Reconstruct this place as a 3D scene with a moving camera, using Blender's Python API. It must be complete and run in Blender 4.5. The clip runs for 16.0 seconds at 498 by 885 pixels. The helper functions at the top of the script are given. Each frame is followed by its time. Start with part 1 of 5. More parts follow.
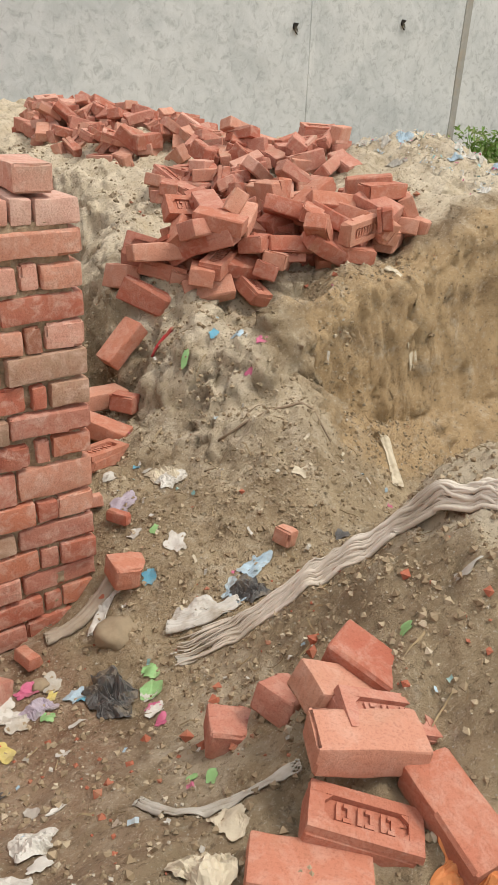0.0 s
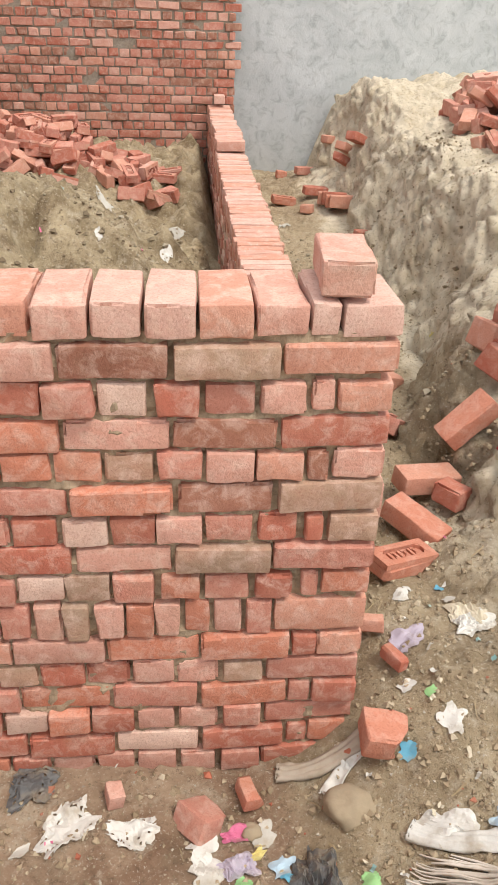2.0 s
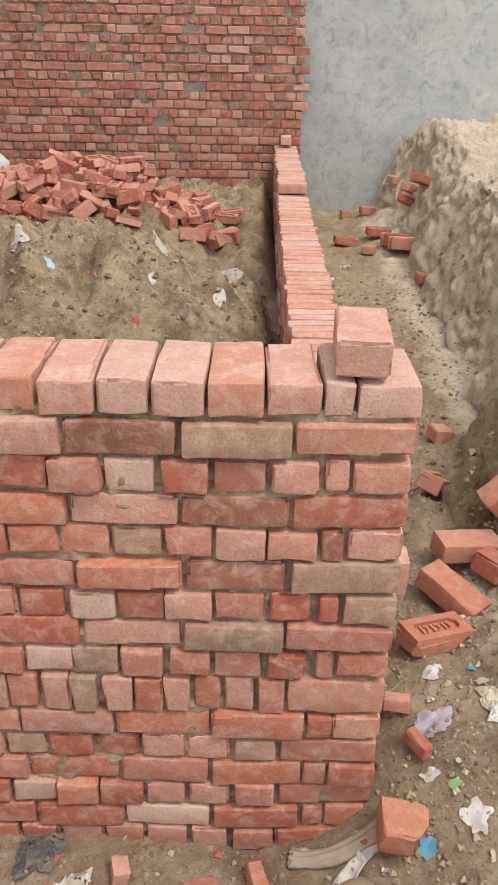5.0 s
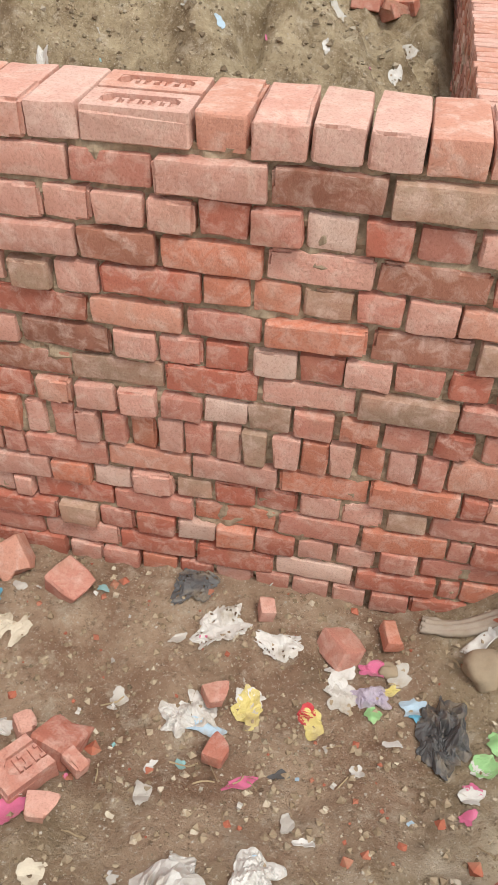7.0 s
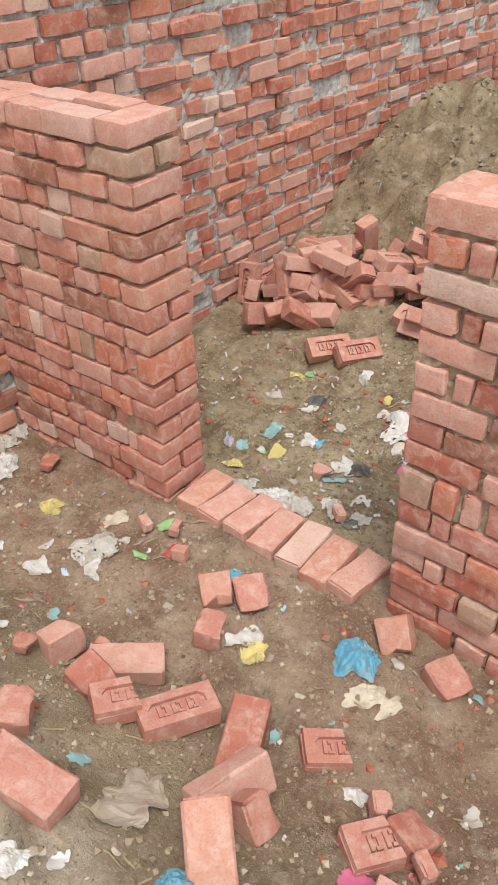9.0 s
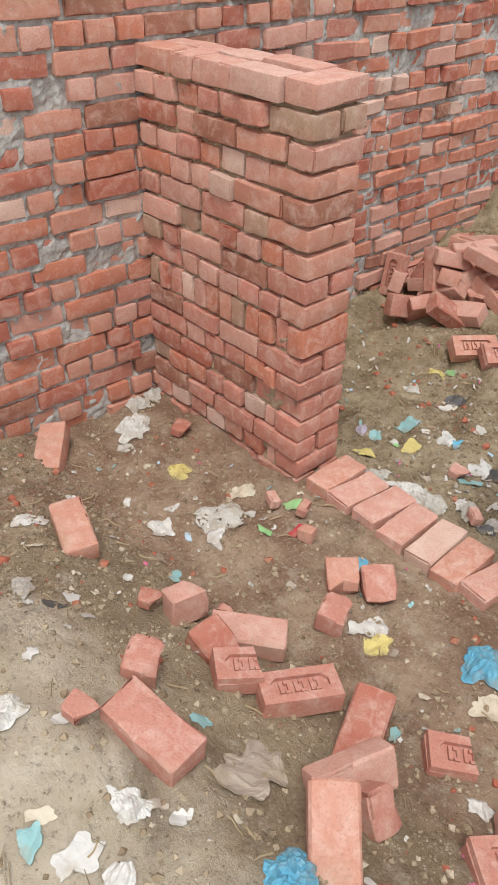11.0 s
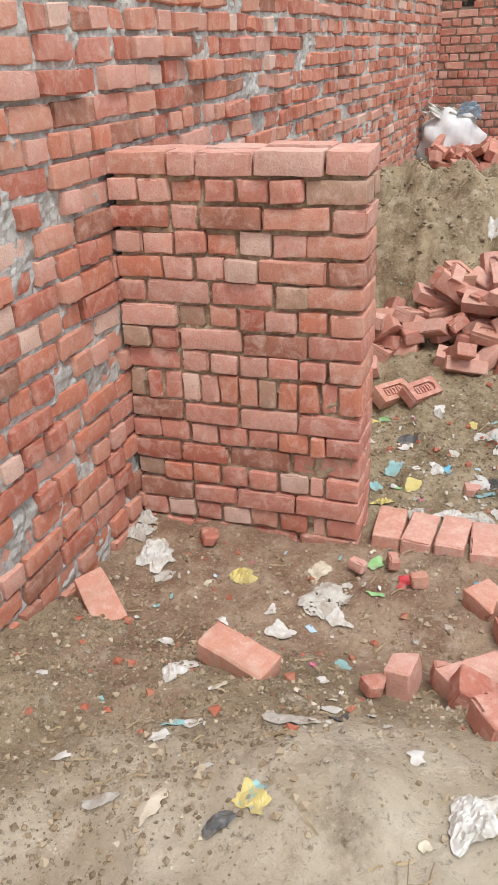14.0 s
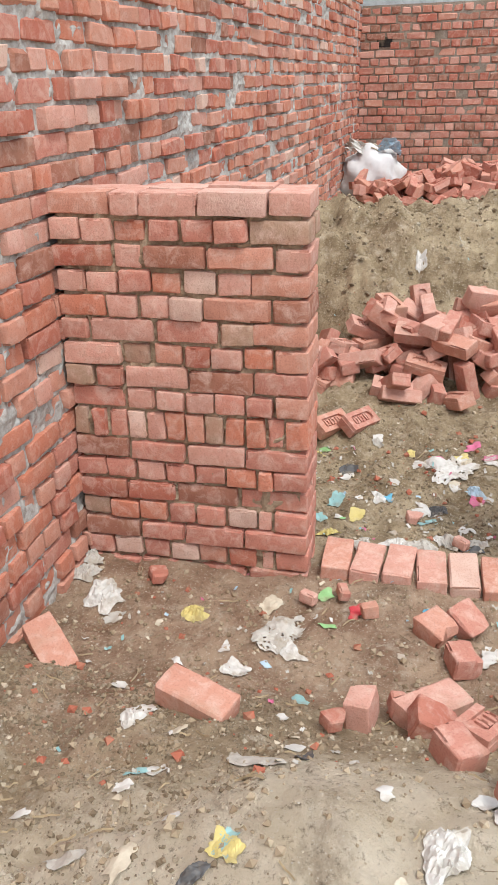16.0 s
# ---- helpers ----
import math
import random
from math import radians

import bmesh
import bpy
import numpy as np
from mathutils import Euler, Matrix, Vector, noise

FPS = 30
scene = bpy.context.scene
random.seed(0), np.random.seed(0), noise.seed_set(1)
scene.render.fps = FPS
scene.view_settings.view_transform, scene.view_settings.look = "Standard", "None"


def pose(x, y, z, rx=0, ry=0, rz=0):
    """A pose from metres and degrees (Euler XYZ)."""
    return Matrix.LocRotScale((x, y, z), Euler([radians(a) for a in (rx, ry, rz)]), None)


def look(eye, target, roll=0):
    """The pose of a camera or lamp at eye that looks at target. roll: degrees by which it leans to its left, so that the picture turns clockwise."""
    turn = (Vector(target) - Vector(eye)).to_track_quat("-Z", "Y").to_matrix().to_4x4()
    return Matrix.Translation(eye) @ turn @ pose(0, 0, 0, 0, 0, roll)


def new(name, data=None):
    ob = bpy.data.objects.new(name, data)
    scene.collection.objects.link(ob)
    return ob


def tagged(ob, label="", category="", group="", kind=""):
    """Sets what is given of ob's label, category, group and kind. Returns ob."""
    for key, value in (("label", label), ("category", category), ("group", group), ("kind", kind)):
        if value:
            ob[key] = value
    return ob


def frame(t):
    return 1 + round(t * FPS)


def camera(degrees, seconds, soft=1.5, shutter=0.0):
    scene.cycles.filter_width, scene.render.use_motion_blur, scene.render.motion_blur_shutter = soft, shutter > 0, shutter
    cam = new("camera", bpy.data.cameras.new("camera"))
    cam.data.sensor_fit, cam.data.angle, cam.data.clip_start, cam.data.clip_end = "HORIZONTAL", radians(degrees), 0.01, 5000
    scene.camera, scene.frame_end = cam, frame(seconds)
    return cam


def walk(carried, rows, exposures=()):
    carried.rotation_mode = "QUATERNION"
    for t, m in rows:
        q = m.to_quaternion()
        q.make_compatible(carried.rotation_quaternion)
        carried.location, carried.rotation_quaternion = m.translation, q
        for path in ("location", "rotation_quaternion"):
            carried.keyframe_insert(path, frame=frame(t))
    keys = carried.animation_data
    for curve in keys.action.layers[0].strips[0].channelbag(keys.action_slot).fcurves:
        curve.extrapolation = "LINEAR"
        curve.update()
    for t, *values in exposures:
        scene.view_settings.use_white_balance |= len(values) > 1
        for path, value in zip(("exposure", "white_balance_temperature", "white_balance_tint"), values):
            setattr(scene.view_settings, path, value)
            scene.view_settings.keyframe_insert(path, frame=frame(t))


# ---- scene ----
cam = camera(35.5, 16.0, 1.0)
PATH = [
    (0, (-0.843, -1.98, 1.723), (0.215, -0.525, 0.85), 3.0),
    (0.5, (-0.441, -1.901, 1.753), (0.385, -0.329, 0.832), 1.9),
    (0.9, (-0.344, -1.792, 1.822), (0.168, -0.111, 0.868), 1.4),
    (1, (-0.357, -1.745, 1.842), (0.072, -0.048, 0.875), 1.2),
    (1.5, (-0.434, -1.537, 1.9), (-0.171, 0.186, 0.92), 1.5),
    (2, (-0.435, -1.447, 1.923), (-0.273, 0.276, 0.922), 1.8),
    (2.5, (-0.363, -1.396, 1.944), (-0.221, 0.322, 0.93), 1.6),
    (3, (-0.304, -1.372, 1.953), (-0.13, 0.346, 0.944), 1.4),
    (3.2, (-0.299, -1.361, 1.954), (-0.116, 0.364, 0.958), 1.3),
    (5.3, (-0.323, -1.353, 1.992), (-0.412, 0.409, 1.05), 0.7),
    (5.5, (-0.334, -1.357, 1.981), (-0.484, 0.372, 0.986), 0.5),
    (6, (-0.393, -1.345, 1.928), (-0.681, 0.254, 0.763), 0.1),
    (6.5, (-0.41, -1.378, 1.896), (-0.662, 0.124, 0.599), 0.9),
    (7, (-0.463, -1.426, 1.912), (-0.727, 0.033, 0.57), 1.5),
    (7.5, (-0.509, -1.471, 1.928), (-0.938, -0.028, 0.612), 0.5),
    (8, (-0.578, -1.533, 1.946), (-1.264, -0.131, 0.695), -0.8),
    (8.5, (-0.617, -1.562, 1.955), (-1.555, -0.254, 0.769), -2.0),
    (8.7, (-0.651, -1.553, 1.976), (-1.658, -0.297, 0.789), -2.3),
    (10.8, (-0.765, -1.604, 1.884), (-2.001, -0.528, 0.738), 0.4),
    (11, (-0.816, -1.668, 1.868), (-2.059, -0.623, 0.7), 0.4),
    (11.5, (-0.986, -1.838, 1.81), (-2.268, -0.848, 0.637), -0.4),
    (12, (-1.228, -1.988, 1.706), (-2.454, -0.925, 0.537), -1.3),
    (12.5, (-1.435, -2.224, 1.639), (-2.537, -1.01, 0.492), -3.5),
    (13, (-1.6, -2.33, 1.662), (-2.577, -0.908, 0.65), -3.8),
    (13.5, (-1.785, -2.373, 1.688), (-2.615, -0.808, 0.759), -3.7),
    (14, (-1.921, -2.447, 1.704), (-2.583, -0.789, 0.804), -2.6),
    (14.5, (-2.016, -2.471, 1.717), (-2.569, -0.763, 0.837), -1.9),
    (15, (-2.018, -2.467, 1.733), (-2.526, -0.736, 0.87), -1.6),
    (15.5, (-1.992, -2.461, 1.737), (-2.487, -0.722, 0.883), -1.6),
    (16, (-1.985, -2.46, 1.739), (-2.481, -0.717, 0.894), -1.6),
]
walk(cam, [(t, look(eye, target, roll)) for t, eye, target, roll in PATH],
     [(0.0, 0.16, 6900, 10), (1.0, 0.4, 6700, 10), (1.5, 0.56, 6650, 10), (2.5, 0.46, 6550, 10), (3.0, 0.44, 6550, 10), (5.5, 0.15, 6650, 10), (7.0, 0.34, 6450, 10), (8.5, 0.36, 6350, 10), (12.5, 0.2, 6200, 10), (13.5, 0.38, 6150, 10), (16.0, 0.5, 6100, 10)])

# ---- light: a bright hazy sky ----
world = bpy.data.worlds.new("sky")
scene.world = world
world.use_nodes = True
wn, wl = world.node_tree.nodes, world.node_tree.links
sky = wn.new("ShaderNodeTexSky")
sky.sky_type, sky.sun_disc = "NISHITA", False
sky.sun_elevation, sky.sun_rotation = radians(63), radians(133)
sky.air_density, sky.dust_density, sky.ozone_density = 1.0, 4.0, 0.6
haze = wn.new("ShaderNodeMix")
haze.data_type = "RGBA"
haze.inputs["Factor"].default_value = 0.62
haze.inputs["B"].default_value = (8.3, 8.3, 8.1, 1)
wl.new(sky.outputs["Color"], haze.inputs["A"])
wl.new(haze.outputs["Result"], wn["Background"].inputs["Color"])
wn["Background"].inputs["Strength"].default_value = 0.15
sun = new("sun", bpy.data.lights.new("sun", "SUN"))
sun.data.energy, sun.data.angle, sun.data.color = 1.5, radians(14), (1.0, 0.95, 0.87)
sun.matrix_world = look((0, 0, 0), (-0.34, 0.31, -0.9))

# ---- lie of the land ----
def ramp(v, a, b):
    """Smooth step from 0 at a to 1 at b."""
    u = np.clip((v - a) / (b - a), 0.0, 1.0)
    return u * u * (3 - 2 * u)


def hump(x, y, cx, cy, rx, ry, turn=0.0):
    c, s = math.cos(radians(turn)), math.sin(radians(turn))
    u, v = (x - cx) * c + (y - cy) * s, -(x - cx) * s + (y - cy) * c
    return np.exp(-((u / rx) ** 2 + (v / ry) ** 2))


def rough(x, y, size, seed=0.0):
    """Cheap smooth noise in -1..1 out of turned sines, for the land."""
    a = np.sin(x / size * 2.1 + 1.7 * np.sin(y / size * 1.3 + seed) + seed * 3.1)
    b = np.sin(y / size * 2.3 + 1.9 * np.sin(x / size * 1.1 - seed) + seed * 1.7)
    c = np.sin((x + y) / size * 3.7 + 1.3 * np.sin((x - y) / size * 2.9 + seed))
    return (a * b + 0.5 * c) / 1.5


def lattice(x, y, size, seed):
    """Value noise in -1..1 on a square lattice, smooth between its points."""
    u, v = x / size, y / size
    i, j = np.floor(u), np.floor(v)
    f, g = u - i, v - j
    f, g = f * f * (3 - 2 * f), g * g * (3 - 2 * g)

    def h(a, b):
        w = np.sin(a * 127.1 + b * 311.7 + seed * 74.7) * 43758.5453
        return 2 * (w - np.floor(w)) - 1
    return (h(i, j) * (1 - f) + h(i + 1, j) * f) * (1 - g) + (h(i, j + 1) * (1 - f) + h(i + 1, j + 1) * f) * g


X_F, Y_D, X_DR = -3.34, 7.3, 0.13        # long wall's face, back wall's face and its free end


def land(x, y):
    x, y = np.asarray(x, float), np.asarray(y, float)
    inside = ramp(y, 0.1, 0.35) * ramp(-x, 0.1, 0.3)
    # yard before the walls: a sandy heap that the walker stands on
    left = ramp(x, -3.1, -2.3)
    yard = 0.04 - 0.035 * ramp(-x, 2.0, 2.5) + 0.05 * ramp(-x, 2.9, 3.2) * ramp(-y, 0.45, 0.8) + (0.16 + 0.17 * left) * ramp(-y, 0.55, 1.4) + 0.07 * ramp(x, -1.6, -1.0) * ramp(-y, 0.35, 0.8)
    yard += 0.06 * hump(x, y, -1.95, -1.4, 0.55, 0.3, 15)
    yard += 0.36 * hump(x, y, 0.75, -0.92, 0.5, 0.34) * ramp(x, -0.3, 0.55)
    yard += 0.2 * ramp(x, -0.25, 0.45)
    yard += 0.12 * ramp(x, 0.5, 0.9) * ramp(-y, 0.4, 0.7)
    # bank of dug earth beyond the free corner, with a pit before it
    edge = 0.62 + 0.42 * ramp(y, 1.1, 2.6) + 0.1 * ramp(y, 2.2, 3.2) + 0.09 * rough(x * 0, y, 0.45, 2.0)
    crest = 0.86 + 0.12 * ramp(y, 1.0, 4.0) + 0.25 * ramp(x, 1.4, 2.6)
    face = ramp(x, edge - 0.3 - 0.15 * ramp(-y, -1.8, -1.0), edge + 0.28)
    south = ramp(y, -0.25, 0.85) * (1 - ramp(x, 0.85, 1.1)) + ramp(y, 0.16, 0.5) * ramp(x, 0.85, 1.1)
    bank = crest * face * south * (1 - 0.58 * ramp(x, 2.9, 4.6))
    pit = -0.3 * hump(x, y, 1.85, -0.08, 0.7, 0.3)
    alley = 0.04 + 0.1 * ramp(x, -0.2, 0.1) + 0.19 * ramp(-y, -2.6, -0.8) * ramp(x, -0.15, 0.25) + 0.05 * ramp(y, 3, 6)
    blend = ramp(y, -0.4, 0.1)
    outside = yard * (1 - blend) + np.maximum(np.maximum(alley, bank), yard * (1 - ramp(y, -0.1, 0.3))) * blend + pit
    outside += 0.27 * hump(x, y, 0.78, 0.12, 0.3, 0.42) + 0.2 * hump(x, y, 1.1, 0.3, 0.25, 0.2)
    outside += -0.15 * hump(x, y, 1.06, 0.68, 0.26, 0.24) + 0.1 * hump(x, y, 0.64, 0.6, 0.2, 0.2)
    outside += 0.26 * hump(x, y, 3.15, 1.55, 0.7, 0.6)
    outside += 0.3 * hump(x, y, 1.25, 6.4, 0.6, 0.8)
    # floor between the walls, with a heap of spoil across it
    room = 0.02 + 0.1 * ramp(y, 0.5, 1.6) + 0.38 * ramp(y, 3.6, 6.4)
    room += 0.8 * hump(x, y, -2.75, 2.85, 0.9, 0.75) + 0.74 * hump(x, y, -1.4, 3.1, 0.8, 0.75, -10) + 0.28 * hump(x, y, -0.6, 3.3, 0.4, 0.6)
    room += 0.16 * hump(x, y, -2.2, 6.1, 1.3, 0.7)
    z = np.where(x < 0.2, outside * (1 - inside) + room * inside, outside)
    # lumps
    turned = inside * ramp(y, 1.3, 2.2) + 0.8 * hump(x, y, -2.85, -1.2, 0.45, 0.4)
    z = z + 0.6 * turned * (0.06 * lattice(x, y, 0.42, 11) - 0.13 * (0.3 - np.abs(lattice(x + 0.3 * y, y - 0.3 * x, 0.24, 12))) - 0.075 * (0.3 - np.abs(lattice(x, y, 0.11, 13))))
    dug = 0.35 + 0.65 * np.maximum(ramp(z, 0.2, 0.5), inside * ramp(y, 1.2, 2.2))
    packed = 1 - 0.6 * hump(x, y, -1.8, -1.7, 0.8, 0.55)
    z = z + dug * packed * (1 + 0.7 * inside) * (0.045 * lattice(x, y, 0.31, 1) + 0.045 * lattice(x + y * 0.4, y - x * 0.4, 0.15, 2) - 0.03 * (0.35 - np.abs(lattice(x, y, 0.085, 3))))
    z = z + packed * (-0.024 * (0.35 - np.abs(lattice(x * 0.8 + y * 0.6, y * 0.8 - x * 0.6, 0.052, 4))) * (0.35 + 0.65 * dug) + 0.007 * lattice(x, y, 0.026, 5))
    # runnels down the face of the bank
    steep = face * (1 - face) * 4 * ramp(y, 0.4, 0.9) + ramp(y, 0.16, 0.33) * ramp(-y, -0.6, -0.42) * ramp(x, 0.9, 1.1)
    z = z + steep * (0.06 * lattice(x, y, 0.19, 7) + 0.02 * np.abs(lattice(x, y, 0.09, 8)))
    return z


# ---- materials ----
class Tree:
    def __init__(self, name):
        self.m = bpy.data.materials.new(name)
        self.m.use_nodes = True
        self.n, self.l = self.m.node_tree.nodes, self.m.node_tree.links
        self.b = self.n["Principled BSDF"]
        self.co = self.n.new("ShaderNodeTexCoord").outputs["Object"]

    def noise(self, scale, detail=4.0, rough_=0.55, vec=None, dist=0.0):
        t = self.n.new("ShaderNodeTexNoise")
        t.inputs["Scale"].default_value, t.inputs["Detail"].default_value = scale, detail
        t.inputs["Roughness"].default_value, t.inputs["Distortion"].default_value = rough_, dist
        self.l.new(vec if vec else self.co, t.inputs["Vector"])
        return t.outputs["Fac"]

    def steps(self, fac, stops, hard=False):
        r = self.n.new("ShaderNodeValToRGB")
        e = r.color_ramp.elements
        while len(e) < len(stops):
            e.new(0.5)
        for k, (p, c) in zip(e, stops):
            k.position = p
            k.color = (*c, 1) if len(c) == 3 else c
        if hard:
            r.color_ramp.interpolation = "CONSTANT"
        self.l.new(fac, r.inputs["Fac"])
        return r.outputs["Color"]

    def mix(self, fac, a, b, how="MIX"):
        x = self.n.new("ShaderNodeMix")
        x.data_type, x.blend_type = "RGBA", how
        for key, v in (("Factor", fac), ("A", a), ("B", b)):
            if isinstance(v, (int, float)):
                x.inputs[key].default_value = v
            elif isinstance(v, tuple):
                x.inputs[key].default_value = (*v, 1)
            else:
                self.l.new(v, x.inputs[key])
        return x.outputs["Result"]

    def math(self, how, a, b):
        x = self.n.new("ShaderNodeMath")
        x.operation = how
        for i, v in enumerate((a, b)):
            if isinstance(v, (int, float)):
                x.inputs[i].default_value = v
            else:
                self.l.new(v, x.inputs[i])
        return x.outputs[0]

    def bump(self, height, strength, dist):
        b = self.n.new("ShaderNodeBump")
        b.inputs["Strength"].default_value, b.inputs["Distance"].default_value = strength, dist
        self.l.new(height, b.inputs["Height"])
        self.l.new(b.outputs["Normal"], self.b.inputs["Normal"])

    def done(self, color, roughness=0.9):
        if isinstance(color, tuple):
            self.b.inputs["Base Color"].default_value = (*color, 1)
        else:
            self.l.new(color, self.b.inputs["Base Color"])
        self.b.inputs["Roughness"].default_value = roughness
        self.b.inputs["Specular IOR Level"].default_value = 0.25
        return self.m


def brick_material(name, island, tones, lime=0.5, dust=0.25, film=0.05):
    """Fired clay; each brick takes its own tone."""
    t = Tree(name)
    if island:
        pick = t.n.new("ShaderNodeNewGeometry").outputs["Random Per Island"]
    else:
        pick = t.n.new("ShaderNodeObjectInfo").outputs["Random"]
    base = t.steps(pick, tones, hard=True)
    shift = t.n.new("ShaderNodeVectorMath")
    shift.operation = "MULTIPLY_ADD"
    comb = t.n.new("ShaderNodeCombineXYZ")
    for i in range(3):
        t.l.new(t.math("MULTIPLY", pick, 37.0 + 11 * i), comb.inputs[i])
    shift.inputs[1].default_value = (1, 1, 1)
    t.l.new(t.co, shift.inputs[0])
    t.l.new(comb.outputs[0], shift.inputs[2])
    v = shift.outputs[0]
    blotch = t.noise(13, 3, 0.5, v)
    grain = t.noise(160, 5, 0.7, v)
    c = t.mix(t.steps(blotch, [(0.4, (0, 0, 0)), (0.75, (0.45, 0.45, 0.45))]), base, (0.5, 0.235, 0.165))
    pale = t.steps(t.noise(22, 6, 0.65, v, 0.6), [(0.46, (0, 0, 0)), (0.68, (lime, lime, lime))])
    c = t.mix(pale, c, (0.68, 0.5, 0.415))
    c = t.mix(t.steps(grain, [(0.25, (0.5, 0.5, 0.5)), (0.5, (0, 0, 0))]), c, (0.2, 0.06, 0.035), "MIX")
    dirt = t.steps(t.noise(5, 5, 0.6, v, 0.4), [(0.55, (0, 0, 0)), (0.75, (dust, dust, dust))])
    c = t.mix(dirt, c, (0.33, 0.26, 0.17))
    c = t.mix(film, c, (0.42, 0.37, 0.33))
    t.bump(t.math("ADD", t.math("MULTIPLY", grain, 0.5), t.noise(38, 4, 0.6, v)), 1.0, 0.0036)
    return t.done(c, 0.92)


def tones(*colors):
    return [(i / len(colors), c) for i, c in enumerate(colors)]


RED, ORANGE, PINK, ROSE = (0.41, 0.128, 0.082), (0.51, 0.19, 0.115), (0.59, 0.32, 0.25), (0.49, 0.205, 0.15)
DARK, BUFF, PALE, SALMON = (0.29, 0.125, 0.08), (0.37, 0.25, 0.172), (0.64, 0.46, 0.375), (0.55, 0.265, 0.185)
FRONT = tones(RED, PINK, ORANGE, ROSE, SALMON, PINK, RED, ROSE, DARK, ORANGE, SALMON, PINK, BUFF, RED, ROSE, PALE, SALMON, ORANGE, RED, DARK)
LONG = tones(RED, ORANGE, SALMON, ROSE, RED, PINK, ORANGE, SALMON, ORANGE, RED, SALMON, PALE, ORANGE, PINK, RED, SALMON, ORANGE, DARK)
BACK = tones(ROSE, DARK, RED, ROSE, PINK, RED, DARK, SALMON, ROSE, RED, DARK, PINK)
M_FRONT = brick_material("front_brick", False, FRONT, 0.55, 0.25)
M_FRONT_J = brick_material("front_brick_far", True, FRONT, 0.55, 0.25)
TONE = {}
for key, hue in zip("ropedbls", (RED, ORANGE, PINK, ROSE, DARK, BUFF, PALE, SALMON)):
    near_hues = [tuple(min(1, v * k) for v in hue) for k in (0.86, 1.0, 1.1, 0.94, 1.04)]
    TONE[key] = brick_material("front_brick_" + key, False, tones(*near_hues), 0.55, 0.25, 0.03)
M_LONG = brick_material("long_wall_brick", False, LONG, 0.42, 0.22, 0.03)
M_LONG_J = brick_material("long_wall_brick_far", True, LONG, 0.42, 0.22, 0.03)
M_BACK_J = brick_material("back_wall_brick_far", True, BACK, 0.45, 0.3)
M_BACK = brick_material("back_wall_brick", False, BACK, 0.45, 0.3)
M_TOP = brick_material("capping_brick", False, tones(PINK, SALMON, (0.6, 0.37, 0.3), PINK, (0.57, 0.3, 0.22), (0.62, 0.4, 0.33)), 0.6, 0.12)
M_LOOSE_J = brick_material("heaped_brick_far", True, tones(ROSE, RED, SALMON, ROSE, PINK, RED, SALMON, ROSE), 0.4, 0.4)
M_LOOSE = brick_material("loose_brick", False, tones(ROSE, RED, SALMON, ROSE, PINK, ROSE, SALMON, PINK), 0.5, 0.45, 0.1)
M_FRESH = brick_material("fresh_brick", False, tones(RED, SALMON, (0.46, 0.17, 0.11), ROSE, (0.5, 0.2, 0.13), RED, SALMON), 0.3, 0.25, 0.02)
M_DUSTY = brick_material("dusty_threshold_brick", False, tones(PINK, SALMON, PALE, PINK, SALMON), 0.6, 0.3, 0.05)


def mortar_material(name, a, b, c):
    t = Tree(name)
    col = t.mix(t.steps(t.noise(4, 4), [(0.35, (0, 0, 0)), (0.65, (1, 1, 1))]), a, b)
    col = t.mix(t.steps(t.noise(45, 5, 0.7), [(0.4, (0, 0, 0)), (0.7, (0.8, 0.8, 0.8))]), col, c)
    t.bump(t.noise(90, 6, 0.75), 0.9, 0.003)
    return t.done(col, 0.97)


M_MORTAR = mortar_material("sand_mortar", (0.32, 0.24, 0.16), (0.44, 0.355, 0.25), (0.2, 0.145, 0.095))
M_CEMENT = mortar_material("grey_cement_mortar", (0.4, 0.4, 0.38), (0.52, 0.52, 0.49), (0.24, 0.2, 0.165))
M_OLD = mortar_material("old_mortar", (0.24, 0.2, 0.15), (0.34, 0.3, 0.25), (0.16, 0.12, 0.09))


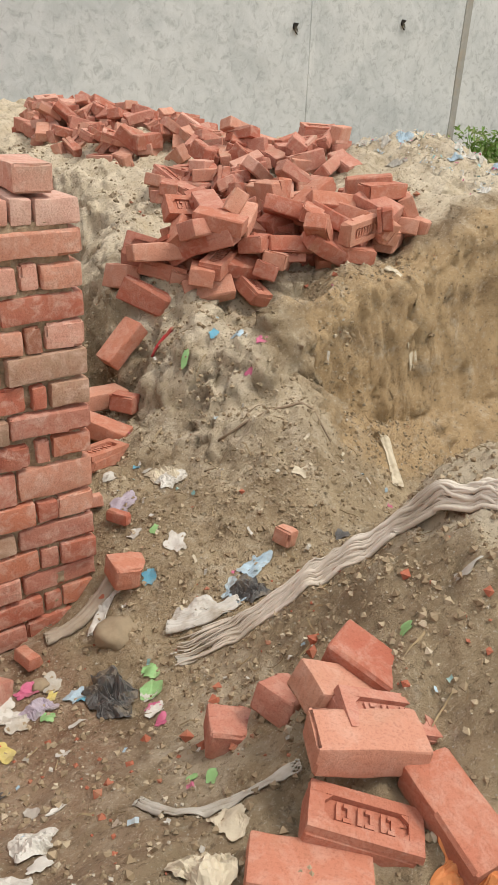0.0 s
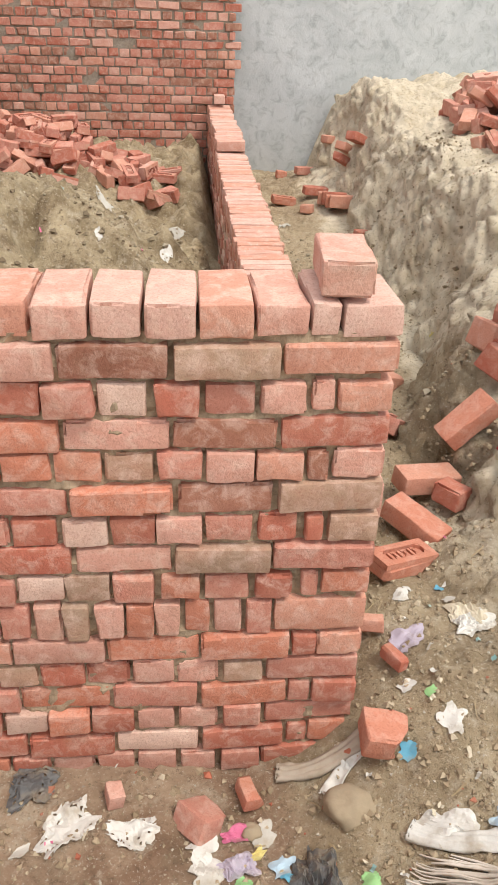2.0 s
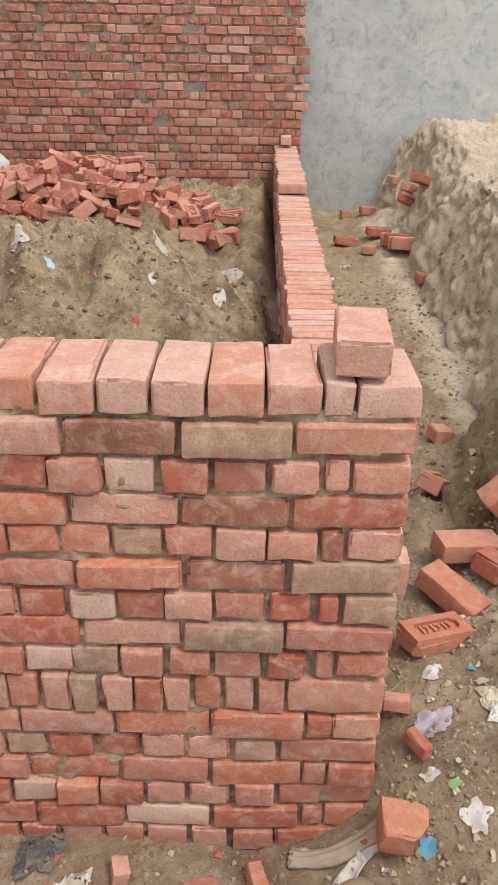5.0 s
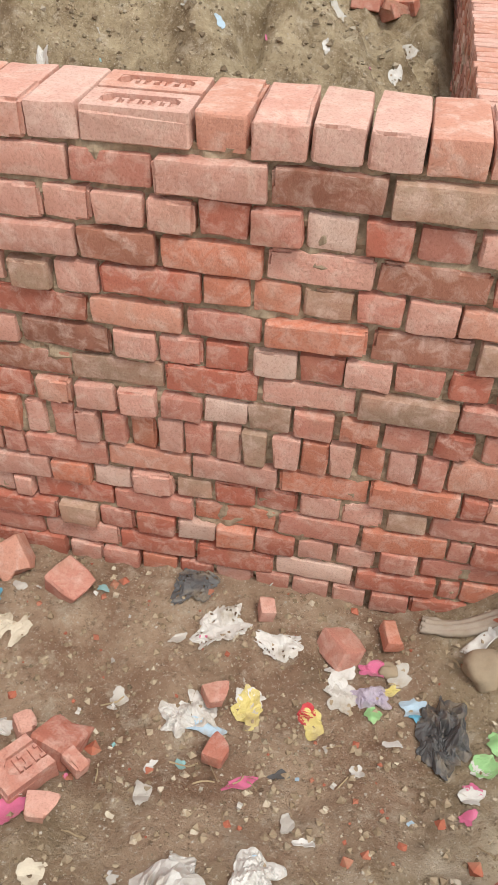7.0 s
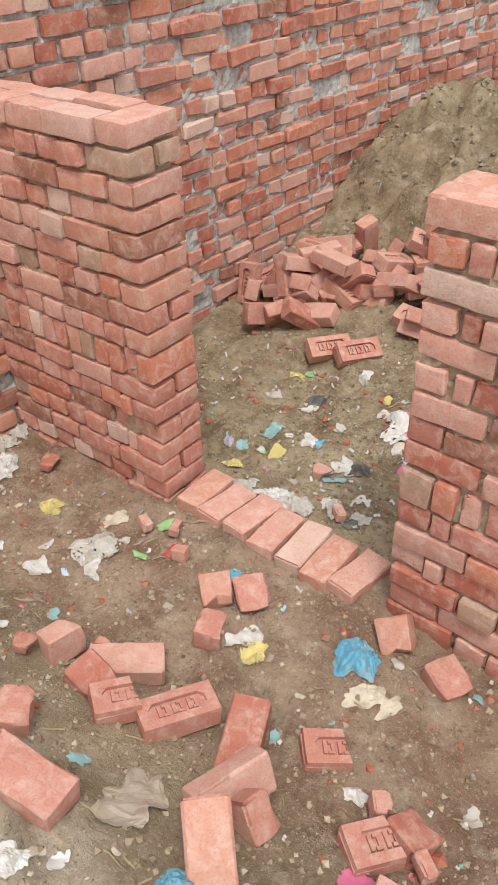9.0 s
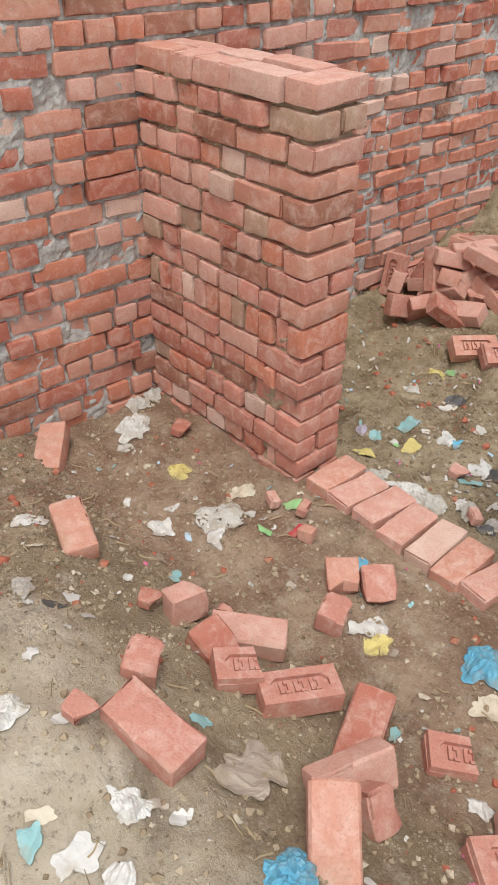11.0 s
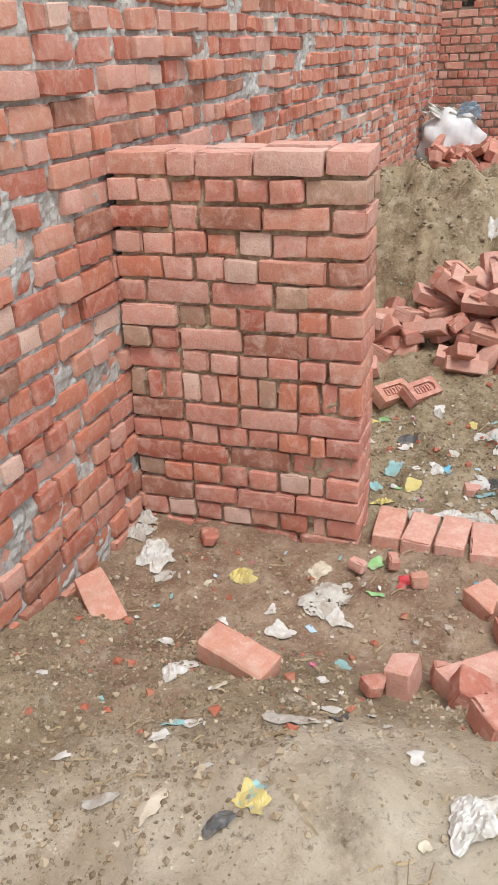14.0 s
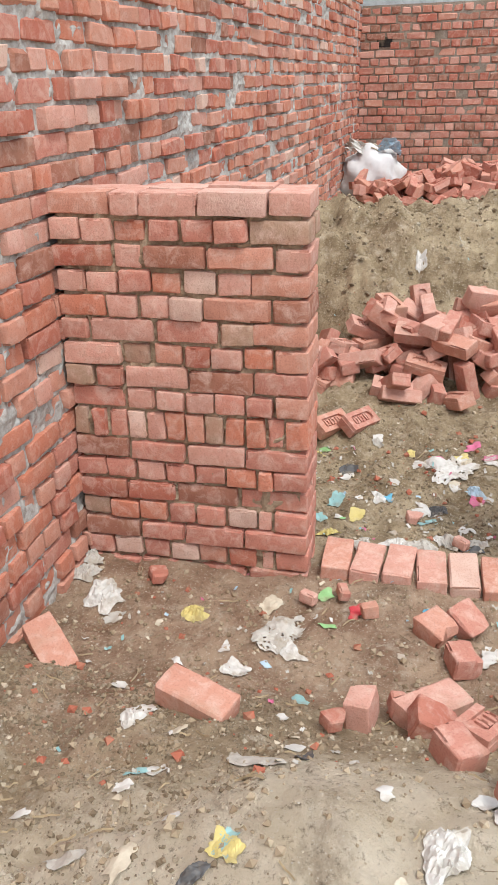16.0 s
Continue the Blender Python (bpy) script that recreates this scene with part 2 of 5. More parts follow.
def soil_material():
    t = Tree("soil")

    def sort(name):
        n = t.n.new("ShaderNodeAttribute")
        n.attribute_name = name
        ragged = t.math("ADD", n.outputs["Fac"], t.math("MULTIPLY", t.math("SUBTRACT", t.noise(4.5, 6, 0.65), 0.5), 1.5))
        return t.steps(ragged, [(0.3, (0, 0, 0)), (0.72, (1, 1, 1))])
    c = t.mix(t.steps(t.noise(2.3, 5, 0.6, None, 0.3), [(0.36, (0, 0, 0)), (0.64, (1, 1, 1))]), (0.28, 0.21, 0.13), (0.46, 0.37, 0.245))
    c = t.mix(sort("clay"), c, t.mix(t.steps(t.noise(5, 5, 0.6), [(0.38, (0, 0, 0)), (0.62, (1, 1, 1))]), (0.27, 0.17, 0.11), (0.44, 0.325, 0.225)))
    c = t.mix(sort("spoil"), c, t.mix(t.steps(t.noise(6, 6, 0.65), [(0.36, (0, 0, 0)), (0.64, (1, 1, 1))]), (0.21, 0.155, 0.088), (0.45, 0.365, 0.235)))
    c = t.mix(sort("sand"), c, t.mix(t.steps(t.noise(7, 6, 0.65), [(0.36, (0, 0, 0)), (0.64, (1, 1, 1))]), (0.53, 0.445, 0.315), (0.7, 0.62, 0.485)))
    c = t.mix(sort("ochre"), c, t.mix(t.noise(8, 6, 0.6), (0.37, 0.25, 0.13), (0.56, 0.42, 0.25)))
    damp = t.steps(t.noise(3.6, 7, 0.7, None, 0.5), [(0.3, (0.7, 0.7, 0.7)), (0.45, (0, 0, 0))])
    c = t.mix(damp, c, (0.17, 0.12, 0.075))
    pale = t.steps(t.noise(11, 7, 0.72), [(0.54, (0, 0, 0)), (0.68, (0.65, 0.65, 0.65))])
    c = t.mix(pale, c, (0.55, 0.48, 0.37))
    fine = t.noise(42, 7, 0.8)
    c = t.mix(t.steps(fine, [(0.34, (0.8, 0.8, 0.8)), (0.46, (0, 0, 0))]), c, (0.13, 0.095, 0.06))
    c = t.mix(t.steps(fine, [(0.56, (0, 0, 0)), (0.68, (0.55, 0.55, 0.55))]), c, (0.6, 0.53, 0.42))
    c = t.mix(t.steps(t.noise(120, 3, 0.7), [(0.6, (0, 0, 0)), (0.68, (0.7, 0.7, 0.7))]), c, (0.62, 0.56, 0.46))
    t.bump(t.math("ADD", t.math("MULTIPLY", fine, 0.9), t.noise(18, 7, 0.75)), 0.9, 0.02)
    return t.done(c, 0.97)


M_SOIL = soil_material()


def render_material():
    t = Tree("cement_plaster")
    sweep = t.noise(2.2, 6, 0.65, None, 1.4)
    c = t.mix(t.steps(sweep, [(0.3, (0, 0, 0)), (0.7, (1, 1, 1))]), (0.36, 0.39, 0.4), (0.52, 0.55, 0.56))
    c = t.mix(t.steps(t.noise(0.6, 3), [(0.4, (0, 0, 0)), (0.7, (0.6, 0.6, 0.6))]), c, (0.58, 0.6, 0.6))
    c = t.mix(t.steps(t.noise(9, 6, 0.7, None, 0.8), [(0.5, (0, 0, 0)), (0.66, (0.6, 0.6, 0.6))]), c, (0.27, 0.29, 0.295))
    t.bump(t.noise(24, 7, 0.7), 0.5, 0.008)
    return t.done(c, 0.9)


M_PLASTER = render_material()


def plain_material(name, color, roughness=0.8, vary=0.25, scale=30, sheer=0.0):
    t = Tree(name)
    dark = tuple(v * (1 - vary) for v in color)
    c = t.mix(t.noise(scale, 5, 0.65), dark, tuple(min(1, v * (1 + vary * 0.5)) for v in color))
    c = t.mix(t.steps(t.noise(scale * 0.4, 5, 0.6), [(0.48, (0, 0, 0)), (0.7, (0.65, 0.65, 0.65))]), c, (0.3, 0.24, 0.16))
    t.bump(t.noise(scale * 2.5, 4, 0.6), 0.35, 0.004)
    return t.done(c, roughness)


M_GROOVE = plain_material("damp_plaster_joint", (0.31, 0.31, 0.29), 0.95, 0.35, 8)
PAINTS = dict(white=(0.62, 0.61, 0.57), grey=(0.5, 0.48, 0.43), blue=(0.14, 0.4, 0.55), paleblue=(0.42, 0.56, 0.66), pink=(0.6, 0.16, 0.28),
              yellow=(0.62, 0.53, 0.2), green=(0.3, 0.55, 0.24), red=(0.5, 0.05, 0.06), dark=(0.1, 0.1, 0.1), cream=(0.6, 0.54, 0.42),
              rag=(0.42, 0.36, 0.29), cloth=(0.6, 0.55, 0.5), teal=(0.28, 0.48, 0.48), orange=(0.75, 0.3, 0.12), lilac=(0.45, 0.4, 0.48))
FILM = {k: plain_material(k + "_litter", v, 0.45 if k not in ("rag", "cream", "grey", "cloth") else 0.85, 0.2, 40) for k, v in PAINTS.items()}
# near-black colour that stands in for the shade inside holes
M_HOLE = plain_material("hole_shade", (0.02, 0.018, 0.016), 0.95, 0.3, 20)
M_LEAF = plain_material("weed_leaf", (0.14, 0.27, 0.05), 0.6, 0.5, 20)
def clod_material(name, shade):
    t = Tree(name)
    pick = t.n.new("ShaderNodeNewGeometry").outputs["Random Per Island"]
    c = t.steps(pick, [(p, tuple(v * shade for v in c_)) for p, c_ in ((0.0, (0.24, 0.18, 0.115)), (0.5, (0.34, 0.27, 0.18)), (0.9, (0.43, 0.355, 0.25)), (1.0, (0.55, 0.48, 0.37)))])
    t.bump(t.noise(150, 4, 0.7), 0.6, 0.002)
    return t.done(c, 0.97)


M_CLOD = clod_material("clod_crumbs", 1.0)
M_DUG = clod_material("dug_earth_lumps", 0.68)
M_STONE = plain_material("clod", (0.36, 0.29, 0.2), 0.95, 0.35, 30)
M_CHIP = plain_material("brick_chip", (0.43, 0.145, 0.09), 0.95, 0.3, 30)
M_STRAW = plain_material("straw", (0.42, 0.33, 0.2), 0.9, 0.3, 30)
M_WOOD = plain_material("grey_driftwood", (0.3, 0.23, 0.16), 0.9, 0.4, 20)

# ---- building blocks ----
rng = random.Random(11)


def mesh_object(name, verts, faces, material, parent=None, label="", smooth=False):
    me = bpy.data.meshes.new(name)
    me.from_pydata([tuple(v) for v in verts], [], faces)
    me.materials.append(material)
    if smooth:
        me.polygons.foreach_set("use_smooth", [True] * len(me.polygons))
    me.update()
    ob = new(name, me)
    if parent:
        ob.parent = parent
    return tagged(ob, label) if label else ob


def part(name, bm, material, parent, label=""):
    me = bpy.data.meshes.new(name)
    bm.to_mesh(me)
    bm.free()
    me.materials.append(material)
    ob = new(name, me)
    ob.parent = parent
    return tagged(ob, label) if label else ob


def block(l, w, h, worn=0.006, seed=0):
    """A worn brick about its middle: chamfered edges, uneven corners. Vertices and faces."""
    r = random.Random(seed)
    half = (l / 2, w / 2, h / 2)
    verts, index, faces = [], {}, []
    for sx in (-1, 1):
        for sy in (-1, 1):
            for sz in (-1, 1):
                s = (sx, sy, sz)
                jolt = [r.uniform(-1, 0.4) * worn * 0.75 for _ in s]
                c = worn * r.choice((0.4, 0.5, 0.7, 0.8, 1, 2.4))
                for axis in range(3):
                    p = [s[k] * (half[k] + jolt[k] - (0 if k == axis else c)) for k in range(3)]
                    index[(s, axis)] = len(verts)
                    verts.append(p)
    corners = ((-1, -1), (1, -1), (1, 1), (-1, 1))
    for axis in range(3):
        a, b = (axis + 1) % 3, (axis + 2) % 3
        for side in (-1, 1):
            ring = []
            for u, v in corners:
                s = [0, 0, 0]
                s[axis], s[a], s[b] = side, u, v
                ring.append(index[(tuple(s), axis)])
            faces.append(ring if side > 0 else ring[::-1])
        for u, v in corners:                       # the chamfer along this axis
            s0, s1 = [0, 0, 0], [0, 0, 0]
            s0[axis], s0[a], s0[b] = -1, u, v
            s1[axis], s1[a], s1[b] = 1, u, v
            q = [index[(tuple(s0), a)], index[(tuple(s1), a)], index[(tuple(s1), b)], index[(tuple(s0), b)]]
            faces.append(q if u * v < 0 else q[::-1])
    for s in [(x, y, z) for x in (-1, 1) for y in (-1, 1) for z in (-1, 1)]:
        tri = [index[(s, 0)], index[(s, 1)], index[(s, 2)]]
        faces.append(tri if s[0] * s[1] * s[2] > 0 else tri[::-1])
    return verts, faces


def worn_block(l, w, h, seed, chip=0.0062, broken=False):
    """A brick with rounded, chipped edges and faces that are not quite flat."""
    r = random.Random(seed)
    off = Vector((r.uniform(0, 99), r.uniform(0, 99), r.uniform(0, 99)))
    e = 0.007
    cuts = [[-l / 2, -l / 2 + e, -l * 0.28, -l * 0.05, l * 0.2, l / 2 - e, l / 2], [-w / 2, -w / 2 + e, 0.0, w / 2 - e, w / 2], [-h / 2, -h / 2 + e, 0.0, h / 2 - e, h / 2]]
    size = (l / 2, w / 2, h / 2)
    verts, index, faces = [], {}, []

    def point(key):
        if key not in index:
            p = Vector([cuts[k][key[k]] for k in range(3)])
            q = p.copy()
            outer = [k for k in range(3) if key[k] in (0, len(cuts[k]) - 1)]
            nip = chip * (0.35 + 1.4 * max(0, noise.noise(p * 17 + off)) + (2.2 if noise.noise(p * 9 + off * 2) > 0.42 else 0))
            if len(outer) > 1:
                for k in outer:
                    q[k] -= math.copysign(nip * (0.5 if len(outer) == 2 else 0.8), p[k])
            for k in outer:
                q[k] += 0.0035 * noise.noise(p * 14 + off + Vector((k * 7, 0, 0)))
            q.x += 0.004 * noise.noise(Vector((p.y * 9, p.z * 9, off.x))) * (p.x / l * 2)
            q.z += 0.003 * noise.noise(Vector((p.x * 6, off.y, 0)))
            if broken and p.x > l * 0.3:
                q.x += 0.04 * noise.noise(Vector((p.y * 13, p.z * 16, off.z))) - 0.01
                q.y *= 0.9
                q.z *= 0.92 + 0.2 * noise.noise(Vector((p.y * 12, 1, off.y)))
            index[key] = len(verts)
            verts.append(q)
        return index[key]
    for axis in range(3):
        a, b = (axis + 1) % 3, (axis + 2) % 3
        for side in (0, len(cuts[axis]) - 1):
            for i in range(len(cuts[a]) - 1):
                for j in range(len(cuts[b]) - 1):
                    ring = []
                    for u, v in ((i, j), (i + 1, j), (i + 1, j + 1), (i, j + 1)):
                        key = [0, 0, 0]
                        key[axis], key[a], key[b] = side, u, v
                        ring.append(point(tuple(key)))
                    faces.append(ring if side else ring[::-1])
    return verts, faces


class Courses:
    """Lays bricks of a wall: some as pieces of their own, the rest joined."""
    def __init__(self, owner, place, near, loose_mat, joined_mat, uneven=0.005, depth=0.107):
        self.owner, self.place, self.near = owner, place, near
        self.mat, self.far_mat, self.uneven, self.depth = loose_mat, joined_mat, uneven, depth
        self.meshes, self.v, self.f, self.count = {}, [], [], 0

    def brick(self, u, z, length, height, depth, front=0.0, mat=None, turn=0.0):
        """A brick whose middle lies u along the wall, its face `front` behind the wall's face."""
        e = self.uneven
        m = self.place @ pose(u, front + depth / 2 + rng.gauss(0, e), z + rng.gauss(0, e * 0.35),
                              rng.gauss(0, 70 * e), rng.gauss(0, 150 * e), rng.gauss(0, 180 * e) + turn)
        key = (round(length, 2), round(height, 3), round(depth, 2), rng.randrange(9))
        if self.near(u, z) and self.count < 320:
            if (key, mat) not in self.meshes:
                me = bpy.data.meshes.new("brick")
                v, f = worn_block(length, depth, height, key[3] + 17)
                me.from_pydata(v, [], f)
                me.polygons.foreach_set("use_smooth", [True] * len(f))
                me.set_sharp_from_angle(angle=radians(22))
                me.materials.append(mat or self.mat)
                self.meshes[(key, mat)] = me
            ob = new("brick", self.meshes[(key, mat)])
            ob.parent = self.owner
            ob.matrix_basis = m
            self.count += 1
        else:
            v, f = block(length, depth, height, 0.006, rng.randrange(10 ** 6))
            n = len(self.v)
            self.v += [m @ Vector(p) for p in v]
            self.f += [[n + i for i in q] for q in f]

    def close(self, name="brickwork"):
        if self.v:
            ob = mesh_object(name, self.v, self.f, self.far_mat, self.owner)
            tagged(ob, kind="stuff")


def owner_of(name, label, category="wall"):
    return tagged(new(name), label, category, kind="structure")


def mortar_body(name, owner, place, length, height, depth, recess, material, lumps=0.004, step=0.03):
    """The mortar core behind the faces of the bricks, lumpy, with a face on each side."""
    nu, nz = max(2, int(length / step)), max(2, int(height / step))
    verts, faces = [], []
    for side in (0, 1):
        base = len(verts)
        for j in range(nz + 1):
            for i in range(nu + 1):
                u, z = recess + (length - 2 * recess) * i / nu, height * j / nz
                w = lumps * noise.noise(Vector((u * 9, z * 9 + side * 40, 3))) + lumps * noise.noise(Vector((u * 31, z * 31, 7 + side)))
                w = w if side == 0 else -w
                y = (recess if side == 0 else depth - recess) + w
                verts.append(place @ Vector((u, y, z)))
        for j in range(nz):
            for i in range(nu):
                a = base + j * (nu + 1) + i
                q = [a, a + 1, a + nu + 2, a + nu + 1]
                faces.append(q if side == 0 else q[::-1])
    n = (nu + 1) * (nz + 1)
    rim = [i for i in range(nu)] + [nu + j * (nu + 1) for j in range(nz)] + [nz * (nu + 1) + i for i in range(nu, 0, -1)] + [j * (nu + 1) for j in range(nz, 0, -1)]
    for k in range(len(rim)):
        a, b = rim[k], rim[(k + 1) % len(rim)]
        faces.append([b, a, a + n, b + n])
    return mesh_object(name, verts, faces, material, owner)


L_, W_, H_ = 0.222, 0.107, 0.073


def frog_brick(seed):
    """A whole brick with a sunk panel on its upper face, in which a worn stamp stands proud."""
    deep = 0.013
    v, f = block(L_, W_, H_ - deep, 0.006, seed)
    bm = bmesh.new()
    bv = [bm.verts.new((p[0], p[1], p[2] - deep / 2)) for p in v]
    for q in f:
        bm.faces.new([bv[i] for i in q])
    z = H_ / 2 - deep

    def bar(x, y, a, b, h, turn=0.0):
        m = pose(x, y, z + h / 2 - 0.004, 0, 0, turn) @ Matrix.Diagonal((a, b, h + 0.006, 1))
        made = bmesh.ops.create_cube(bm, size=1.0, matrix=m)
        for p in made["verts"]:
            if p.co.z > z:
                p.co.x *= 0.985
                p.co.y *= 0.975
    for side in (-1, 1):
        bar(0, side * (W_ / 2 - 0.0145), L_ - 0.004, 0.025, deep)
        bar(side * (L_ / 2 - 0.016), 0, 0.029, W_ - 0.052, deep)
        for end in (-1, 1):
            bar(end * (L_ / 2 - 0.033), side * (W_ / 2 - 0.03), 0.022, 0.014, deep - 0.0015, -45 * side * end)
    for x, w in ((-0.042, 0.028), (0.0, 0.03), (0.042, 0.026)):
        for dx, dy, a_, b_ in ((-w / 2 + 0.004, 0, 0.009, 0.038), (w / 4, 0.015, w * 0.55, 0.009), (w / 4, -0.015, w * 0.55, 0.009), (w / 2 - 0.003, 0.001, 0.008, 0.022)):
            bar(x + dx, dy, a_, b_, 0.007)
    return bm


STAMPED = []


def stamped_mesh():
    """The mesh of a stamped brick in the colour of the capping, made once."""
    if not STAMPED:
        me = bpy.data.meshes.new("brick")
        bm = frog_brick(77)
        bm.to_mesh(me)
        bm.free()
        me.materials.append(M_TOP)
        STAMPED.append(me)
    return STAMPED[0]


# ---- ground: one sheet out to the horizon ----
def finer(*spans):
    """Grid lines with a step of its own for each stretch, then ever wider to the horizon."""
    mid = np.concatenate([np.arange(a, b - step / 2, step) for a, b, step in spans] + [[spans[-1][1]]])
    out = [0.1, 0.3, 0.7, 1.5, 3.0, 6.0, 12.0, 30.0, 80.0, 400.0]
    return np.concatenate([[mid[0] - v for v in out[::-1]], mid, [mid[-1] + v for v in out]])


def lattice3(x, y, z, size, seed):
    """Value noise in -1..1 in space."""
    k = np.floor(z / size)
    f = z / size - k
    f = f * f * (3 - 2 * f)
    return lattice(x + k * 7.31, y + k * 3.17, size, seed) * (1 - f) + lattice(x + (k + 1) * 7.31, y + (k + 1) * 3.17, size, seed) * f


gx = finer((-3.5, 0.3, 0.02), (0.3, 2.0, 0.0125), (2.0, 3.6, 0.026))
gy = finer((-3.0, -1.8, 0.04), (-1.8, -0.1, 0.02), (-0.1, 1.0, 0.012), (1.0, 7.5, 0.025))
GX, GY = np.meshgrid(gx, gy)
GZ = land(GX, GY)
# broken, crumbling faces where the earth is cut steeply
slope_y, slope_x = np.gradient(GZ, gy, gx)
tilted = np.sqrt(1 + slope_x ** 2 + slope_y ** 2)
cut_face = ramp(np.sqrt(slope_x ** 2 + slope_y ** 2), 0.8, 1.8) * (GX > 0.2) * (GX < 3.6) * (GY > 0.08) * (GY < 7.4)
crumble = 0.05 * lattice3(GX, GY, GZ * 0.5, 0.21, 31) - 0.05 * (0.25 - np.abs(lattice3(GX, GY, GZ * 0.6, 0.1, 32))) + 0.03 * lattice3(GX, GY, GZ, 0.042, 33) + 0.022 * lattice3(GX, GY, GZ, 0.021, 34)
PX, PY, PZ = GX - slope_x / tilted * crumble * cut_face, GY - slope_y / tilted * crumble * cut_face, GZ + crumble * cut_face / tilted
cols, rows_ = len(gx), len(gy)
ids = np.arange(cols * rows_).reshape(rows_, cols)
quads = np.stack([ids[:-1, :-1], ids[:-1, 1:], ids[1:, 1:], ids[1:, :-1]], -1).reshape(-1, 4)
ground_mesh = bpy.data.meshes.new("ground")
ground_mesh.from_pydata(np.stack([PX, PY, PZ], -1).reshape(-1, 3).tolist(), [], quads.tolist())
sorts = dict(
    sand=1.8 * hump(GX, GY, -1.85, -1.8, 0.85, 0.52) + 0.9 * hump(GX, GY, -2.25, -1.6, 0.6, 0.36) + 0.6 * hump(GX, GY, -0.1, -0.8, 0.4, 0.3) + hump(GX, GY, 3.1, 1.5, 0.8, 0.7) + 0.9 * ramp(GX, 0.55, 0.95) * ramp(GY, 0.5, 1.0) + 0.9 * ramp(GX, 0.4, 0.65) * ramp(-GY, 0.5, 0.75) + 0.75 * hump(GX, GY, 0.65, 0.45, 0.45, 0.7),
    clay=ramp(GY, -0.95, -0.5) * ramp(-GY, -0.15, 0.05) * ramp(-GX, 0.0, 0.3) + 0.6 * hump(GX, GY, -2.9, -1.0, 0.4, 0.35) + 0.6 * hump(GX, GY, -0.6, -1.0, 0.6, 0.35),
    ochre=0.8 * ramp(GX, 0.85, 1.3) * ramp(GY, -0.05, 0.1) * ramp(-GY, -0.7, -0.5),
    spoil=ramp(GY, 0.12, 0.4) * ramp(-GX, 0.1, 0.3))
for sort, amount in sorts.items():
    layer = ground_mesh.attributes.new(sort, "FLOAT", "POINT")
    layer.data.foreach_set("value", np.clip(amount, 0, 1).reshape(-1).astype(np.float32))
ground_mesh.materials.append(M_SOIL)
ground_mesh.polygons.foreach_set("use_smooth", [True] * len(ground_mesh.polygons))
tagged(new("ground", ground_mesh), "bare sandy soil with dug heaps, rubble and dirt", "ground", kind="structure")

# ---- front wall, free-standing between the doorway and the corner ----
COURSE, HEAD, STRETCH, THICK = 0.0847, 0.1095, 0.2195, 0.222
LEN_A, TOP_A = 1.515, 1.4


SIZE = dict(S=0.232, H=0.112, T=0.18, Q=0.063, E=0.076)
# Courses from the top down, each from the free end: the bond (S stretcher, H header, T bat, Q closer, E on edge) and the tone of each brick.
BOND_A = """SsSbSdSpTeSpQeHo HsQpHpHeHrHlHeHrHpHpHpHpSl SrSdSpSoTdSpQrHp HpQdHsHpHeHbHoHoSrHpHbSp SbSdSoTeSsSrQpHp
HbQrHrHeHpHrHlHrHeHpSdSp SeSbSpSrSbSdHe HoQeHrHeHoHeHbHlHeHpHpHsSr SsEeEpEoEpEoEpEbEpEeEpEoEeEpEeEpEoHb HsQrSoSoSpSsSeQeHr
SeHbHpHpHrHrHbHpHlHoSp HrQeSoSeSoSeSrQpHp SeHeHpHpHrHoHlHrHeHbSr HoQrSrSlSrSrSpTe SrHeHpHpHeHpHrHoHeHpSr SeSrSrSpSrSrSr""".split()
BOND_B = """TbHeHeHeHoHpHp HpSsSdHpSr TsHpHlHoHeHpHp HdSsHlHpHpTo TsHbSeSpHe HsHoHpHrHsHbSp TeSdSpHeHb HsHeHeHpHpHpSe
EoEeEoEoEbEsEoEpElEeErEb SeSpSeSd HeQoHoHeHeHpHeHe SeSdTrTr HeQpHlHeHeHoHoHb SeSeTeSd HeQpHrHsHlHeHlHe SeSeSeSe""".split()


def lay(c, sizes, z, h, length, mats):
    """One course from the free end (u = length) backwards."""
    end = length
    for k, (s, mat) in enumerate(zip(sizes, mats)):
        u = end - s / 2 + (0.006 if k == 0 else 0)
        gap = rng.choice((0.005, 0.007, 0.009, 0.011, 0.014, 0.02))
        if mat is M_TOP:
            gap *= 0.6
        gap = gap if k else -0.004
        if mat is M_TOP and abs(s - 0.228) < 1e-6:
            for back_row in (0, 1):
                ob = new("brick", stamped_mesh())
                ob.parent = c.owner
                ob.matrix_basis = c.place @ pose(u, 0.056 + 0.113 * back_row, z + h / 2, 0, 0, 180 * back_row)
        elif s < 0.15:
            c.brick(u, z + h / 2, s - gap, h - rng.uniform(0.009, 0.018), THICK, 0, mat)
        else:
            for front in (0, 0.116):
                c.brick(u, z + h / 2, s - gap, h - rng.uniform(0.009, 0.018), 0.106, front, mat)
        end -= s


def low_wall(name, label, place, length, top, bond, cap_sizes):
    owner = owner_of(name, label)
    c = Courses(owner, place, lambda u, z: True, M_FRONT, M_FRONT_J, 0.0062)
    z = top - COURSE
    lay(c, cap_sizes, z, COURSE, length, [M_TOP] * len(cap_sizes))
    for code in bond:
        h = 0.116 if "E" in code else COURSE
        z -= h
        sizes = [SIZE[k] for k in code[0::2]]
        spare = length / sum(sizes)
        lay(c, [v * spare for v in sizes], z, h, length, [TONE[k] for k in code[1::2]])
    mortar_body("mortar", owner, place @ pose(0, 0, z), length, top - z - COURSE * 0.8, THICK, 0.021, M_MORTAR, 0.017, 0.014)
    c.close()
    return owner


